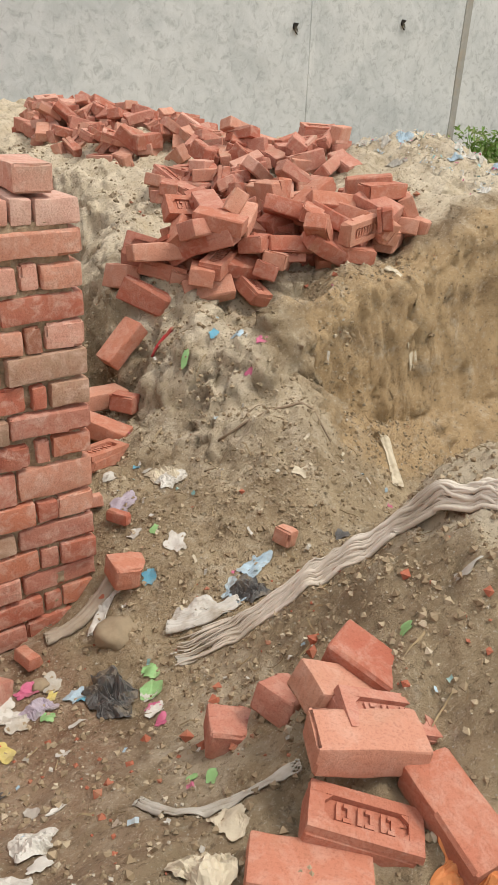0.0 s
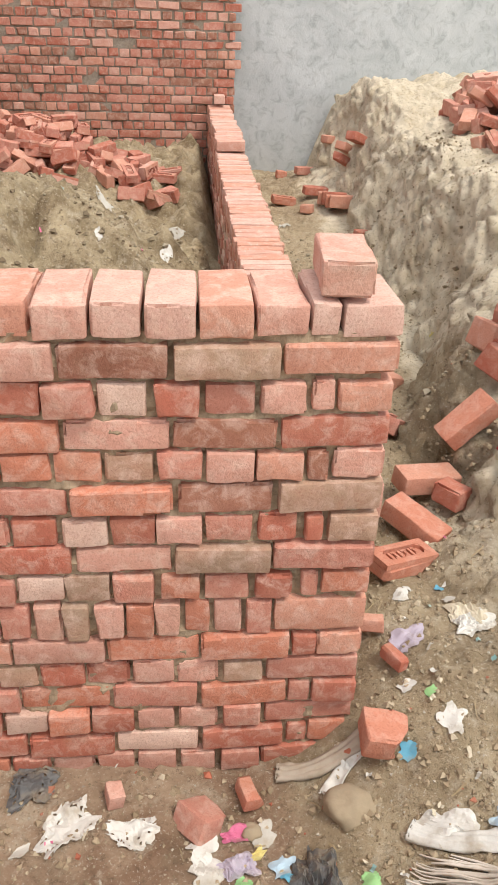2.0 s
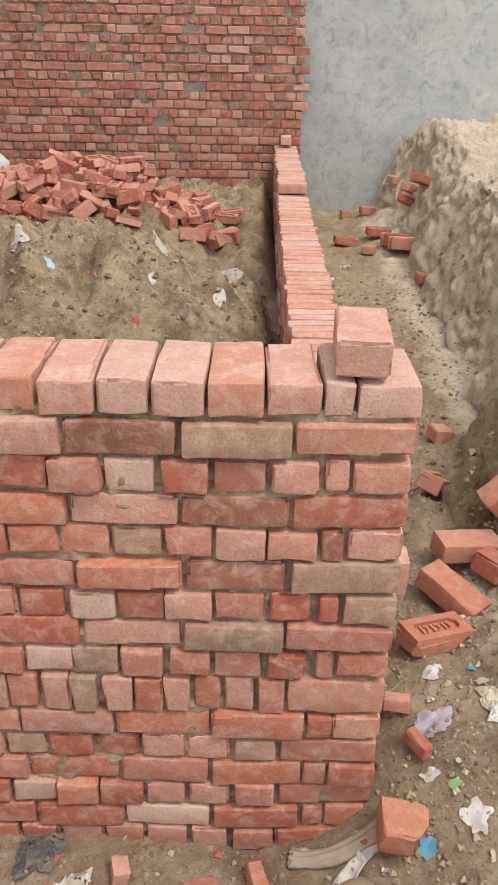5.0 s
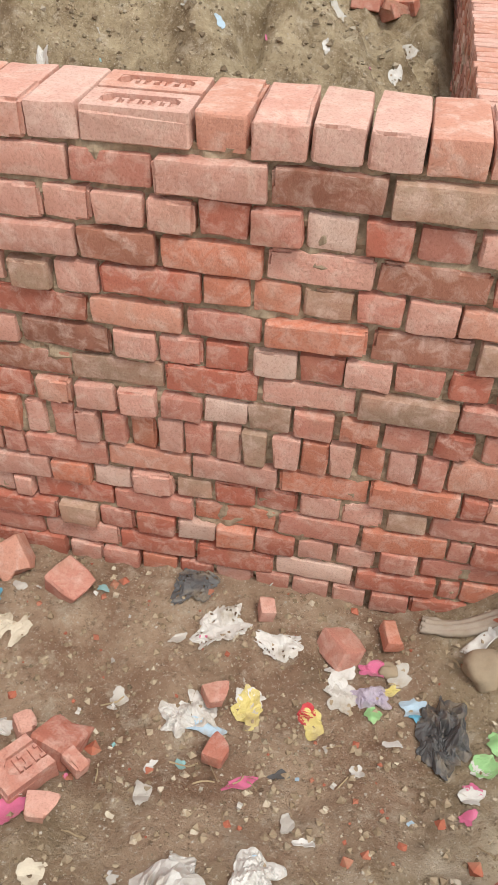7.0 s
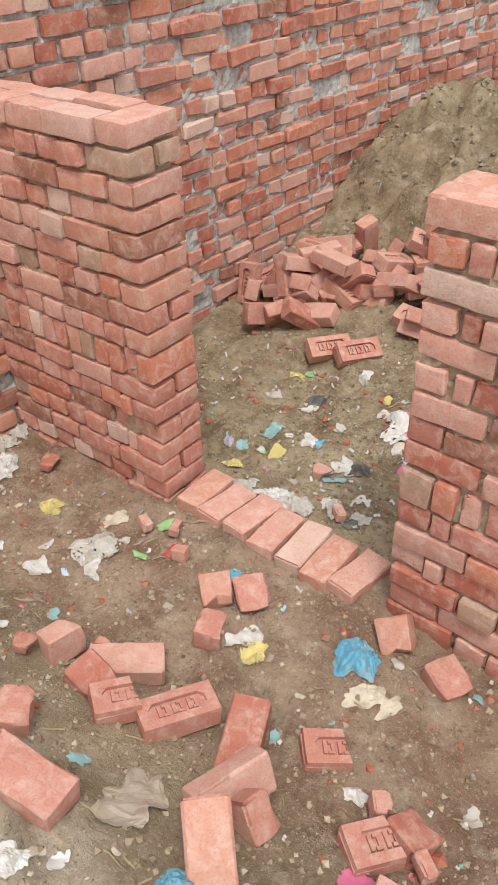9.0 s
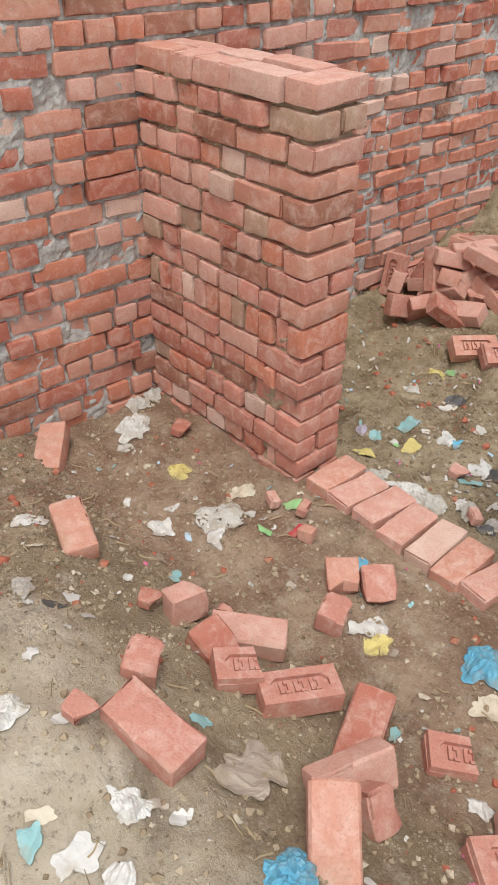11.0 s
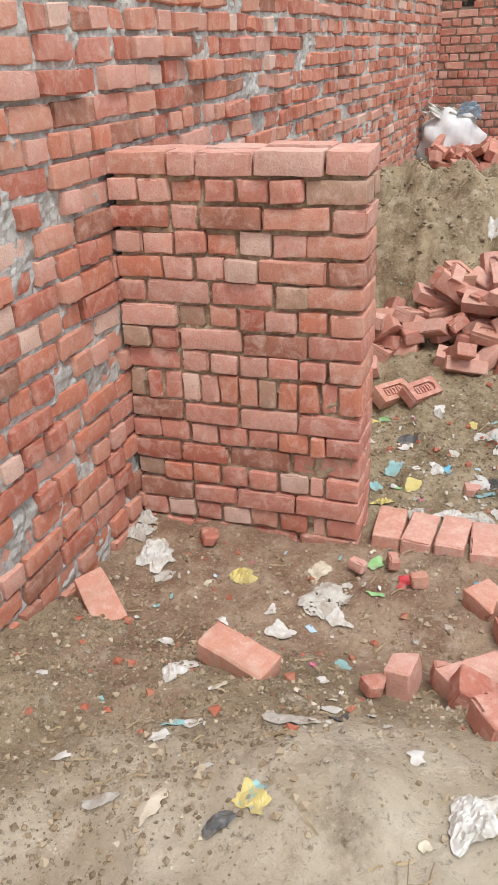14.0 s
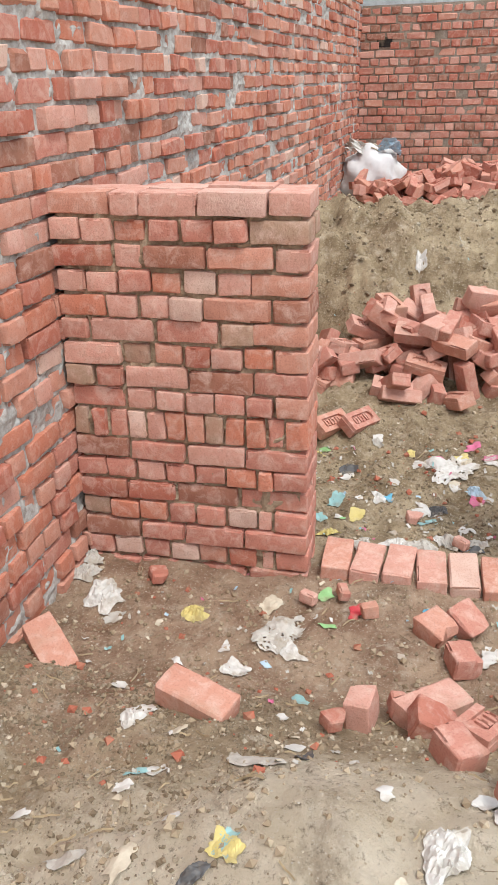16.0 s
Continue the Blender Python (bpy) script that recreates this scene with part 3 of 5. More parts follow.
CAP_A = [0.118, 0.066] + [0.1105] * 6 + [0.228] + [0.111] * 2 + [0.23]
low_wall("wall_front", "chest-high wall of red brick in sandy mortar with headers on top", pose(-LEN_A, 0, 0), LEN_A, TOP_A, BOND_A, CAP_A)
# ---- short wall that springs from the long one, beyond the doorway ----
LEN_B, TOP_B, Y_B = 0.875, 1.432, -0.085
CAP_B = [0.125, 0.225, 0.2, 0.1, 0.225]
low_wall("wall_short", "short chest-high brick return wall joined to the long wall", pose(-2.465 - LEN_B, Y_B, 0, 0, 0, 2.0), LEN_B, TOP_B, BOND_B, CAP_B)

# ---- low dwarf wall that runs back from the corner ----
owner_c = owner_of("wall_side", "low brick dwarf wall with a brick-on-edge top")
place_c = pose(-0.155, 7.28, 0, 0, 0, -90)
cc = Courses(owner_c, place_c, lambda u, z: z > 0.7, M_TOP, M_FRONT_J)
for i in range(9):
    z = 0.712 - COURSE * (i + 1)
    u, s = 0.0, (HEAD if i % 2 else STRETCH)
    while u + s < 7.05:
        cc.brick(u + s / 2, z + COURSE / 2, s - 0.008, COURSE - 0.011, 0.222 if i % 2 else 0.107)
        u += s
u = 2.32
while u < 7.0:
    cc.brick(u + 0.038, 0.712 + 0.054, 0.071, 0.107, 0.235 + rng.uniform(-0.012, 0.012), -0.008, None, rng.gauss(0, 1.5))
    u += 0.079
for i in range(2):
    u = 0.0
    while u < 2.24:
        cc.brick(u + 0.056, 0.712 + COURSE * (i + 0.5) + 0.025, 0.106, 0.077, 0.226, 0, None, rng.gauss(0, 1.0))
        u += 0.1125
cc.brick(0.11, 0.712 + 0.26, 0.2, 0.075, 0.107, 0.06)
cc.brick(6.72, 0.712 + 0.15, 0.107, 0.075, 0.22, 0.02)
mortar_body("mortar", owner_c, place_c, 7.05, 0.76, 0.222, 0.01, M_MORTAR, 0.003, 0.06)
cc.close()

# ---- long high wall: rough face, wide grey joints ----
owner_f = owner_of("wall_long", "high rough red brick wall with smeared grey cement joints")
Y_F0, TOP_F = -4.0, 3.0
place_f = pose(X_F, Y_F0, -0.2, 0, 0, 90)
cf = Courses(owner_f, place_f, lambda u, z: 2.55 < u < 4.9 and z > 0.1, M_LONG, M_LONG_J, 0.008)
F_LEN = Y_D - Y_F0
z, i = 0.0, 0
while z < TOP_F + 0.2:
    u = -rng.uniform(0, 0.2)
    while u < F_LEN:
        s = STRETCH + 0.006 if (i % 2 == 0) != (rng.random() < 0.12) else HEAD + 0.006
        hole = rng.random() < 0.012
        cf.brick(u + s / 2, z + COURSE / 2, s - rng.uniform(0.01, 0.022), COURSE - rng.uniform(0.011, 0.02), 0.1, 0.05 if hole else rng.uniform(-0.011, 0.003))
        u += s
    z += COURSE + 0.001
    i += 1
cf.close()
mortar_body("mortar", owner_f, place_f, F_LEN, TOP_F + 0.2, 0.23, 0.014, M_CEMENT, 0.013, 0.018)

# ---- back wall ----
owner_d = owner_of("wall_back", "dull red brick back wall with a toothed free end")
place_d = pose(X_F, Y_D, -0.2)
cd = Courses(owner_d, place_d, lambda u, z: 0.7 < z < 1.65, M_BACK, M_BACK_J, 0.005)
D_LEN, TOP_D, i = X_DR - X_F, 2.44, 0
VENT = (0.27, 2.28)
while (i + 1) * COURSE < TOP_D + 0.22:
    z = i * COURSE
    u = -(i % 2) * 0.05
    while u < D_LEN - 0.03:
        s = STRETCH if i % 2 and rng.random() > 0.15 else HEAD
        s = min(s, D_LEN + (0.06 if i % 2 else 0.0) - u)
        if not (abs(u + s / 2 - VENT[0]) < 0.1 and abs(z + 0.04 - VENT[1]) < 0.06) and s > 0.03:
            cd.brick(u + s / 2, z + COURSE / 2, s - rng.uniform(0.008, 0.018), COURSE - rng.uniform(0.01, 0.016), 0.107, rng.uniform(-0.004, 0.005))
        u += s
    i += 1
cd.close()
mortar_body("mortar", owner_d, place_d, D_LEN - 0.02, TOP_D + 0.2, 0.22, 0.013, M_OLD, 0.006, 0.06)
# no opening in the mortar: a dark block paints the vent's inner shade
vb = bmesh.new()
bmesh.ops.create_cube(vb, size=1.0, matrix=pose(X_F + VENT[0], Y_D + 0.03, VENT[1] - 0.2) @ Matrix.Diagonal((0.17, 0.05, 0.1, 1)))
part("vent", vb, M_HOLE, owner_d, "vent hole shown by a block painted as dark shade")

# ---- plastered boundary wall behind, tall, with dark joints and holes ----
def plaster_wall():
    owner = owner_of("wall_boundary", "tall grey cement-plastered boundary wall with dark vertical joints")
    y, x0, x1, top = 7.56, -7.0, 22.0, 4.6
    nu, nz = 290, 46
    verts, faces = [], []
    for j in range(nz + 1):
        for k in range(nu + 1):
            x, z = x0 + (x1 - x0) * k / nu, -0.3 + (top + 0.3) * j / nz
            verts.append((x, y + 0.012 * noise.noise(Vector((x * 1.3, z * 1.3, 0))), z))
    for j in range(nz):
        for k in range(nu):
            a = j * (nu + 1) + k
            faces.append([a, a + 1, a + nu + 2, a + nu + 1])
    mesh_object("plaster_face", verts, faces, M_PLASTER, owner)
    v, f = block(x1 - x0, 0.22, top + 0.28, 0.01, 3)
    core = mesh_object("wall_core", v, f, M_PLASTER, owner)
    core.location = ((x0 + x1) / 2, y + 0.14, (top - 0.3) / 2)
    for x, w, lean in ((6.82, 0.1, -1.0), (9.92, 0.16, 0.3), (13.2, 0.14, 0.5)):
        v, f = block(w, 0.03, top, 0.006, 5)
        strip = mesh_object("joint", v, f, M_GROOVE if w > 0.12 else M_PLASTER, owner)
        strip.matrix_basis = pose(x, y + 0.004, top / 2 - 0.2, 0, lean, 0)
    # holes are solid blocks at the face, their shade put into the colour
    for x, z in ((6.52, 2.19), (8.54, 2.36)):
        v, f = block(0.14, 0.05, 0.14, 0.03, 9)
        hole = mesh_object("hole", v, f, M_HOLE, owner, "scaffold hole shown by a block painted as dark shade")
        hole.location = (x, y + 0.004, z)


plaster_wall()

# ---- loose bricks ----
def loose_mesh(kind, seed, material):
    me = bpy.data.meshes.new("brick")
    if kind in ("frog", "stub"):
        bm = frog_brick(seed)
        if kind == "stub":
            geom = bm.verts[:] + bm.edges[:] + bm.faces[:]
            bmesh.ops.bisect_plane(bm, geom=geom, plane_co=(0.012, 0, 0), plane_no=(1, 0.12, 0.1), clear_outer=True)
            bmesh.ops.holes_fill(bm, edges=bm.edges[:], sides=0)
            bmesh.ops.translate(bm, verts=bm.verts[:], vec=(0.05, 0, 0))
        bm.to_mesh(me)
        bm.free()
    else:
        r = random.Random(seed)
        l = L_ * dict(full=1.0, half=r.uniform(0.42, 0.6), bit=r.uniform(0.2, 0.3))[kind]
        wide, tall = (W_ * r.uniform(0.5, 0.8), H_ * r.uniform(0.5, 0.8)) if kind == "bit" else (W_, H_)
        v, f = worn_block(l, wide, tall, seed, 0.009, kind != "full")
        me.from_pydata(v, [], f)
        me.polygons.foreach_set("use_smooth", [True] * len(f))
        me.set_sharp_from_angle(angle=radians(22))
    me.materials.append(material)
    return me


KINDS = ("full", "frog", "half", "bit", "stub")
LOOSE = {k: [loose_mesh(k, 40 + i, M_LOOSE) for i in range(5)] for k in KINDS}
FRESH = {k: [loose_mesh(k, 60 + i, M_FRESH) for i in range(5)] for k in KINDS}
BRICK_LABEL = dict(full="loose red clay brick lying on the soil", frog="loose red clay brick with a stamped sunk panel", half="broken half of a red clay brick on soil", stub="broken half of a stamped red clay brick", bit="small broken lump of red brick on soil")
TOPS = {}                                            # heights of what lies on the ground, by 2 cm cells


def loose_brick(x, y, yaw, kind, tilt=0.0, group="loose bricks in the yard", roll=None, sink=0.012):
    """Lays a brick on the ground or on the bricks under it."""
    l = L_ * dict(full=1.0, frog=1.0, half=0.5, stub=0.55, bit=0.25)[kind]
    roll = rng.uniform(-0.4, 0.4) * tilt if roll is None else roll
    turn = Euler((radians(roll), radians(tilt), radians(yaw))).to_matrix()
    pts = []
    for i in range(9):
        for j in range(5):
            for k in (-0.5, 0.5):
                pts.append(turn @ Vector(((i / 8 - 0.5) * l, (j / 4 - 0.5) * W_, k * H_)))
    low, high = {}, {}
    for p in pts:
        c = (round((x + p.x) / 0.02), round((y + p.y) / 0.02))
        low[c], high[c] = min(low.get(c, 9), p.z), max(high.get(c, -9), p.z)
    cells = list(low)
    bare = land(np.array([c[0] * 0.02 for c in cells]), np.array([c[1] * 0.02 for c in cells]))
    gaps = sorted(TOPS.get(c, float(g)) - low[c] for c, g in zip(cells, bare))
    z = gaps[int(len(gaps) * (0.8 if group == "loose bricks in the yard" else 0.74))] - sink
    ob = new("brick", rng.choice((FRESH if x > -0.3 else LOOSE)[kind]))
    ob.matrix_world = Matrix.Translation((x, y, z)) @ turn.to_4x4()
    for c, v in high.items():
        TOPS[c] = max(TOPS.get(c, -9), z + v)
    return tagged(ob, BRICK_LABEL[kind], "brick", group)


def heap(n, cx, cy, rx, ry, turn, group, steep=28, frogs=0.4, far=None):
    """A tipped heap of bricks, thickest in its middle; a far one is gathered in a list."""
    c, s = math.cos(radians(turn)), math.sin(radians(turn))
    for _ in range(n):
        a, d = rng.uniform(0, 2 * math.pi), rng.random() ** 0.62
        u, v = rx * d * math.cos(a), ry * d * math.sin(a)
        ob = loose_brick(cx + u * c - v * s, cy + u * s + v * c, rng.uniform(0, 360), "frog" if rng.random() < frogs else ("half" if rng.random() < 0.08 else "full"),
                    rng.gauss(0, steep * 0.6), group, rng.choice((0, 0, 90)) + rng.gauss(0, steep * 0.6), 0.02)
        if far is not None:
            far.append(ob)


def join_heap(bricks, label):
    """One mesh of the bricks of a far heap."""
    verts, faces = [], []
    for ob in bricks:
        k = len(verts)
        verts += [ob.matrix_basis @ v.co for v in ob.data.vertices]
        faces += [[k + i for i in p.vertices] for p in ob.data.polygons]
        bpy.data.objects.remove(ob)
    tagged(mesh_object("brick_heap", verts, faces, M_LOOSE_J), label, "bricks", kind="stuff")


heap(34, 0.98, 1.02, 0.36, 0.2, -25, "bricks tipped on the bank")
heap(92, 1.58, 1.02, 0.6, 0.34, -14, "bricks tipped on the bank")
FAR_BANK, FAR_BACK = [], []
heap(92, 2.1, 2.15, 0.6, 0.62, 50, "bricks tipped on the bank", far=FAR_BANK)
heap(150, 2.2, 4.5, 0.55, 1.6, -2, "bricks tipped on the bank", far=FAR_BANK)
heap(26, -3.0, 1.5, 0.3, 0.3, 25, "bricks tipped inside the walls", 45)
heap(58, -2.4, 1.78, 0.72, 0.34, -2, "bricks tipped inside the walls", 45)
heap(30, -1.75, 1.85, 0.45, 0.25, 0, "bricks tipped inside the walls")
heap(190, -2.2, 5.9, 0.95, 0.6, -8, "bricks heaped by the back wall", far=FAR_BACK)
heap(60, -1.1, 5.6, 0.75, 0.4, -20, "bricks heaped by the back wall", 20, far=FAR_BACK)
join_heap(FAR_BANK, "long tipped heap of red clay bricks along the bank")
join_heap(FAR_BACK, "tipped heap of red clay bricks by the back wall")
loose_brick(-2.58, 1.16, 60, "frog", 4, "bricks tipped inside the walls", 35)
loose_brick(-2.44, 1.2, 62, "frog", 4, "bricks tipped inside the walls", 35)

# threshold of bricks across the doorway
DUSTY = [me.copy() for me in LOOSE["full"]]
for me in DUSTY:
    me.materials.clear()
    me.materials.append(M_DUSTY)
for k in range(7):
    ob = new("brick", DUSTY[k % 5])
    ob.matrix_world = pose(-2.36 + 0.118 * k, 0.06 - 0.01 * (k % 2), 0.05 + 0.008 * rng.uniform(-1, 1), rng.uniform(-3, 3), rng.uniform(-3, 3), 90 + rng.uniform(-5, 5))
    tagged(ob, "dusty brick laid flat across the doorway as a threshold", "brick", "bricks of the threshold")

# brick left on the corner of the front wall, and the stamped pair in its top course
for x, y, z, yaw, kind, note in ((-0.1, 0.125, TOP_A + 0.036, 86, "full", "pink brick resting on the corner of the wall"),):
    ob = new("brick", DUSTY[1])
    ob.matrix_world = pose(x, y, z, 0, 0, yaw)
    tagged(ob, note, "brick")

loose_brick(0.09, -1.09, -10, "full", 24, sink=0.05)
loose_brick(0.09, -1.21, -23, "frog", 18, sink=0.05)
loose_brick(0.01, -1.24, -27, "full", 6, sink=0.05)
loose_brick(-0.07, -1.33, -43, "frog", 10, sink=0.05)
loose_brick(0.08, -1.42, -97, "full", 12, sink=0.05)
loose_brick(-0.20, -1.34, -39, "full", 5, sink=0.05)
loose_brick(0.06, -0.93, 15, "half", 20, sink=0.05)
loose_brick(-0.05, -0.87, -30, "half", 10, sink=0.05)
loose_brick(0.18, -1.09, -70, "full", 15, sink=0.05)
loose_brick(0.07, -0.09, -5, "half", 10)
# in the alley beside the front wall, by the foot of the bank
loose_brick(0.58, 0.95, 8, "full", -42, sink=0.03)
loose_brick(0.25, 0.48, 25, "frog", 8)
loose_brick(0.34, 0.66, -48, "full", 14)
loose_brick(0.43, 0.86, 12, "full", 6)
loose_brick(0.49, 0.74, 40, "half", 8)
loose_brick(0.43, 1.35, 55, "frog", 28)
loose_brick(0.62, 2.1, 15, "half", 10)
loose_brick(0.50, 5.85, 5, "frog", 8)
loose_brick(0.79, 5.85, 8, "full", 5)
loose_brick(0.68, 5.55, 65, "half", 5)
for k in range(4):
    loose_brick(0.9 + 0.02 * k, 5.66 - 0.085 * k, -4, "full", 2, roll=86)
loose_brick(1.04, 5.9, 40, "frog", 25)
loose_brick(1.1, 6.15, 50, "full", 20)
loose_brick(1.12, 5.75, 42, "full", 20)
loose_brick(1.0, 4.7, 10, "half", 4)
loose_brick(0.83, 6.75, 12, "full", 4)
loose_brick(0.6, 6.9, 5, "half", 5)
loose_brick(1.02, 6.6, 30, "half", 5)
# before the doorway
loose_brick(-1.97, -0.305, -42, "half", 6)
loose_brick(-1.88, -0.235, -35, "half", 30)
loose_brick(-1.88, -0.425, 22, "half", 4)
loose_brick(-2.155, -0.79, 83, "half", 4, roll=84)
loose_brick(-1.965, -0.70, 45, "full", 6)
loose_brick(-1.965, -0.83, 5, "half", 24)
loose_brick(-1.9, -1.08, 38, "half", 8)
loose_brick(-1.84, -0.85, 59, "stub", 8)
loose_brick(-1.705, -0.745, 64, "frog", 6)
loose_brick(-1.70, -1.19, 12, "full", 8)
loose_brick(-1.535, -0.67, -63, "full", 8)
loose_brick(-1.44, -0.825, 77, "full", 6, roll=60)
loose_brick(-1.345, -0.845, 85, "half", 16, roll=50)
loose_brick(-1.315, -1.02, -42, "full", 22, sink=0.03)
loose_brick(-1.36, -0.545, 45, "stub", 10, sink=0.03)
# along the foot of the front wall
loose_brick(-1.42, -0.08, -42, "half", 38, roll=30)
loose_brick(-1.22, -0.13, -24, "half", 14, sink=0.025)
loose_brick(-1.10, -0.73, 57, "stub", 8, sink=0.02)
loose_brick(-1.05, -0.62, 76, "half", 28, sink=0.03)
loose_brick(-0.63, -0.11, 17, "bit", 12)
loose_brick(-0.41, -0.17, 40, "half", 30, sink=0.04)
loose_brick(-0.28, -0.12, 20, "bit", 12)
for x, y, yaw in ((-1.8, -1.3, 20), (-0.98, -0.68, 60), (-0.72, -0.4, 30), (-0.68, -0.56, 75), (-1.0, -0.82, 10), (-1.15, -0.6, 40), (-2.22, -0.87, 38), (-2.3, -0.16, 20),
                  (-2.42, -0.2, 70), (-2.2, -0.24, 110), (-2.06, -0.72, 15), (-3.0, -0.2, 35), (-2.1, 0.45, 10), (-1.9, 0.3, 55), (0.14, 0.1, 30), (0.1, 0.24, 80), (0.55, -0.3, 15)):
    loose_brick(x, y, yaw, "bit", 10)
# by the short wall
loose_brick(-2.6, -0.9, -16, "full", 6)
loose_brick(-3.19, -0.68, -38, "full", 20, sink=0.03)


# ---- scraps of plastic and cloth ----
def litter(name, label, x, y, size, aspect, color, how="flat"):
    """A crumpled sheet that follows the ground: flat wrapper, bunched bag, or frayed sacking."""
    r = random.Random(int((x * 131 + y * 977) * 100))
    n = 11 if size < 0.08 else 21
    w, l = size / math.sqrt(aspect) * 1.1, size * math.sqrt(aspect) * 0.9
    a, seed = r.uniform(0, math.pi), r.uniform(0, 90)
    size *= dict(flat=0.85, bag=0.85, net=0.8)[how]
    lift = dict(flat=0.16, bag=0.42, net=0.2)[how] * size
    verts, faces, top = [], [], []
    for j in range(n):
        for i in range(n):
            u, v = i / (n - 1) - 0.5, j / (n - 1) - 0.5
            edge = max(abs(u), abs(v)) * 2
            around = math.atan2(v, u)
            ring = Vector((math.cos(around) * 1.3 + seed, math.sin(around) * 1.3, 1))
            round_ = 0.5 / max(0.5, math.hypot(u, v) / max(edge, 1e-6)) if edge else 1
            jag = (1 - edge * (1 - round_ * 0.9)) * (1 + (0.55 * noise.noise(ring) + 0.2 * noise.noise(ring * 3)) * edge) + (0.05 * r.uniform(-1, 1) * edge if how == "net" else 0)
            px, py = u * w * jag, v * l * jag
            px += 0.2 * size * noise.noise(Vector((u * 2 + seed, v * 2, 9)))
            gx_, gy_ = x + px * math.cos(a) - py * math.sin(a), y + px * math.sin(a) + py * math.cos(a)
            f = noise.noise(Vector((u * 2.6 + seed, v * 2.6, 4))) + 0.9 * (0.5 - abs(noise.noise(Vector((u * 5 + seed, v * 8, 6))))) + 0.5 * (0.4 - abs(noise.noise(Vector((u * 13 + seed, v * 9, 8)))))
            dome = (1 - edge ** 2) if how == "bag" else 0.45
            verts.append([gx_, gy_, max(0.004, lift * (0.35 * dome + 0.65 * f * (0.4 + 0.6 * dome))) + 0.002])
    zs = land(np.array([p[0] for p in verts]), np.array([p[1] for p in verts]))
    for p, z in zip(verts, zs):
        p[2] += float(z)
    for j in range(n - 1):
        for i in range(n - 1):
            if how == "net" and r.random() < 0.1 and max(abs(i / (n - 1) - 0.5), abs(j / (n - 1) - 0.5)) > 0.22:
                continue
            q = j * n + i
            faces.append([q, q + 1, q + n + 1, q + n])
    base = Vector((x, y, min(p[2] for p in verts)))
    ob = mesh_object(name, [Vector(p) - base for p in verts], faces, FILM[color])
    ob.location = base
    tagged(ob, label, "litter")
    thick = ob.modifiers.new("thickness", "SOLIDIFY")
    thick.thickness = 0.0012
    return ob


litter("crumpled_plastic_bag", "crumpled blue plastic bag lying on the soil", -1.47, -0.22, 0.15, 1.3, "blue", "bag")
litter("plastic_wrapper", "torn cream plastic wrapper lying flat on dirt", -1.37, -0.32, 0.11, 2.2, "cream", "flat")
litter("plastic_wrapper", "torn yellow plastic wrapper lying flat on dirt", -1.72, -0.39, 0.08, 1.8, "yellow", "flat")
litter("plastic_wrapper", "torn white plastic wrapper lying flat on dirt", -1.78, -0.36, 0.08, 1.6, "white", "flat")
litter("plastic_wrapper", "torn pink plastic wrapper lying flat on dirt", -1.09, -0.83, 0.06, 2, "pink", "flat")
litter("plastic_wrapper", "torn white plastic wrapper lying flat on dirt", -0.75, -0.43, 0.1, 2, "white", "flat")
litter("plastic_wrapper", "torn teal plastic wrapper lying flat on dirt", -1.73, -1.03, 0.04, 2, "teal", "flat")
litter("plastic_wrapper", "torn cream plastic wrapper lying flat on dirt", -1.52, -0.44, 0.03, 3, "cream", "flat")
litter("frayed_sack_scrap", "frayed woven white plastic sacking lying on the soil", -0.76, -0.19, 0.16, 1.6, "white", "net")
litter("frayed_sack_scrap", "frayed woven white plastic sacking lying on the soil", -0.58, -0.20, 0.11, 1.7, "white", "net")
litter("frayed_sack_scrap", "frayed woven blackish plastic sacking lying on the soil", -0.86, -0.06, 0.15, 1.3, "dark", "net")
litter("crumpled_plastic_bag", "crumpled white plastic bag lying on the soil", -0.80, -0.48, 0.1, 1.4, "white", "bag")
litter("plastic_wrapper", "torn pale blue plastic wrapper lying flat on dirt", -0.73, -0.48, 0.075, 2.4, "paleblue", "flat")
litter("plastic_wrapper", "torn yellow plastic wrapper lying flat on dirt", -0.63, -0.41, 0.11, 1.5, "yellow", "flat")
litter("plastic_wrapper", "torn white plastic wrapper lying flat on dirt", -0.63, -0.38, 0.08, 1.3, "white", "flat")
litter("plastic_wrapper", "torn yellow plastic wrapper lying flat on dirt", -0.46, -0.41, 0.08, 1.6, "yellow", "flat")
litter("plastic_wrapper", "torn red plastic wrapper lying flat on dirt", -0.48, -0.39, 0.06, 1.6, "red", "flat")
litter("crumpled_plastic_bag", "crumpled pink plastic bag lying on the soil", -0.32, -0.21, 0.07, 2.4, "pink", "bag")
litter("crumpled_plastic_bag", "crumpled yellow plastic bag lying on the soil", -0.27, -0.26, 0.045, 2.4, "yellow", "bag")
litter("plastic_wrapper", "torn grey plastic wrapper lying flat on dirt", -0.40, -0.32, 0.09, 1.4, "grey", "flat")
litter("crumpled_plastic_bag", "crumpled lilac grey plastic bag lying on the soil", -0.32, -0.30, 0.1, 1.6, "lilac", "bag")
litter("plastic_wrapper", "torn green plastic wrapper lying flat on dirt", -0.31, -0.35, 0.055, 1.4, "green", "flat")
litter("plastic_wrapper", "torn pale blue plastic wrapper lying flat on dirt", -0.21, -0.30, 0.07, 1.6, "paleblue", "flat")
litter("plastic_wrapper", "torn pink plastic wrapper lying flat on dirt", -0.61, -0.62, 0.055, 2.8, "pink", "flat")
litter("plastic_wrapper", "torn green plastic wrapper lying flat on dirt", -0.04, -0.46, 0.07, 1.3, "green", "flat")
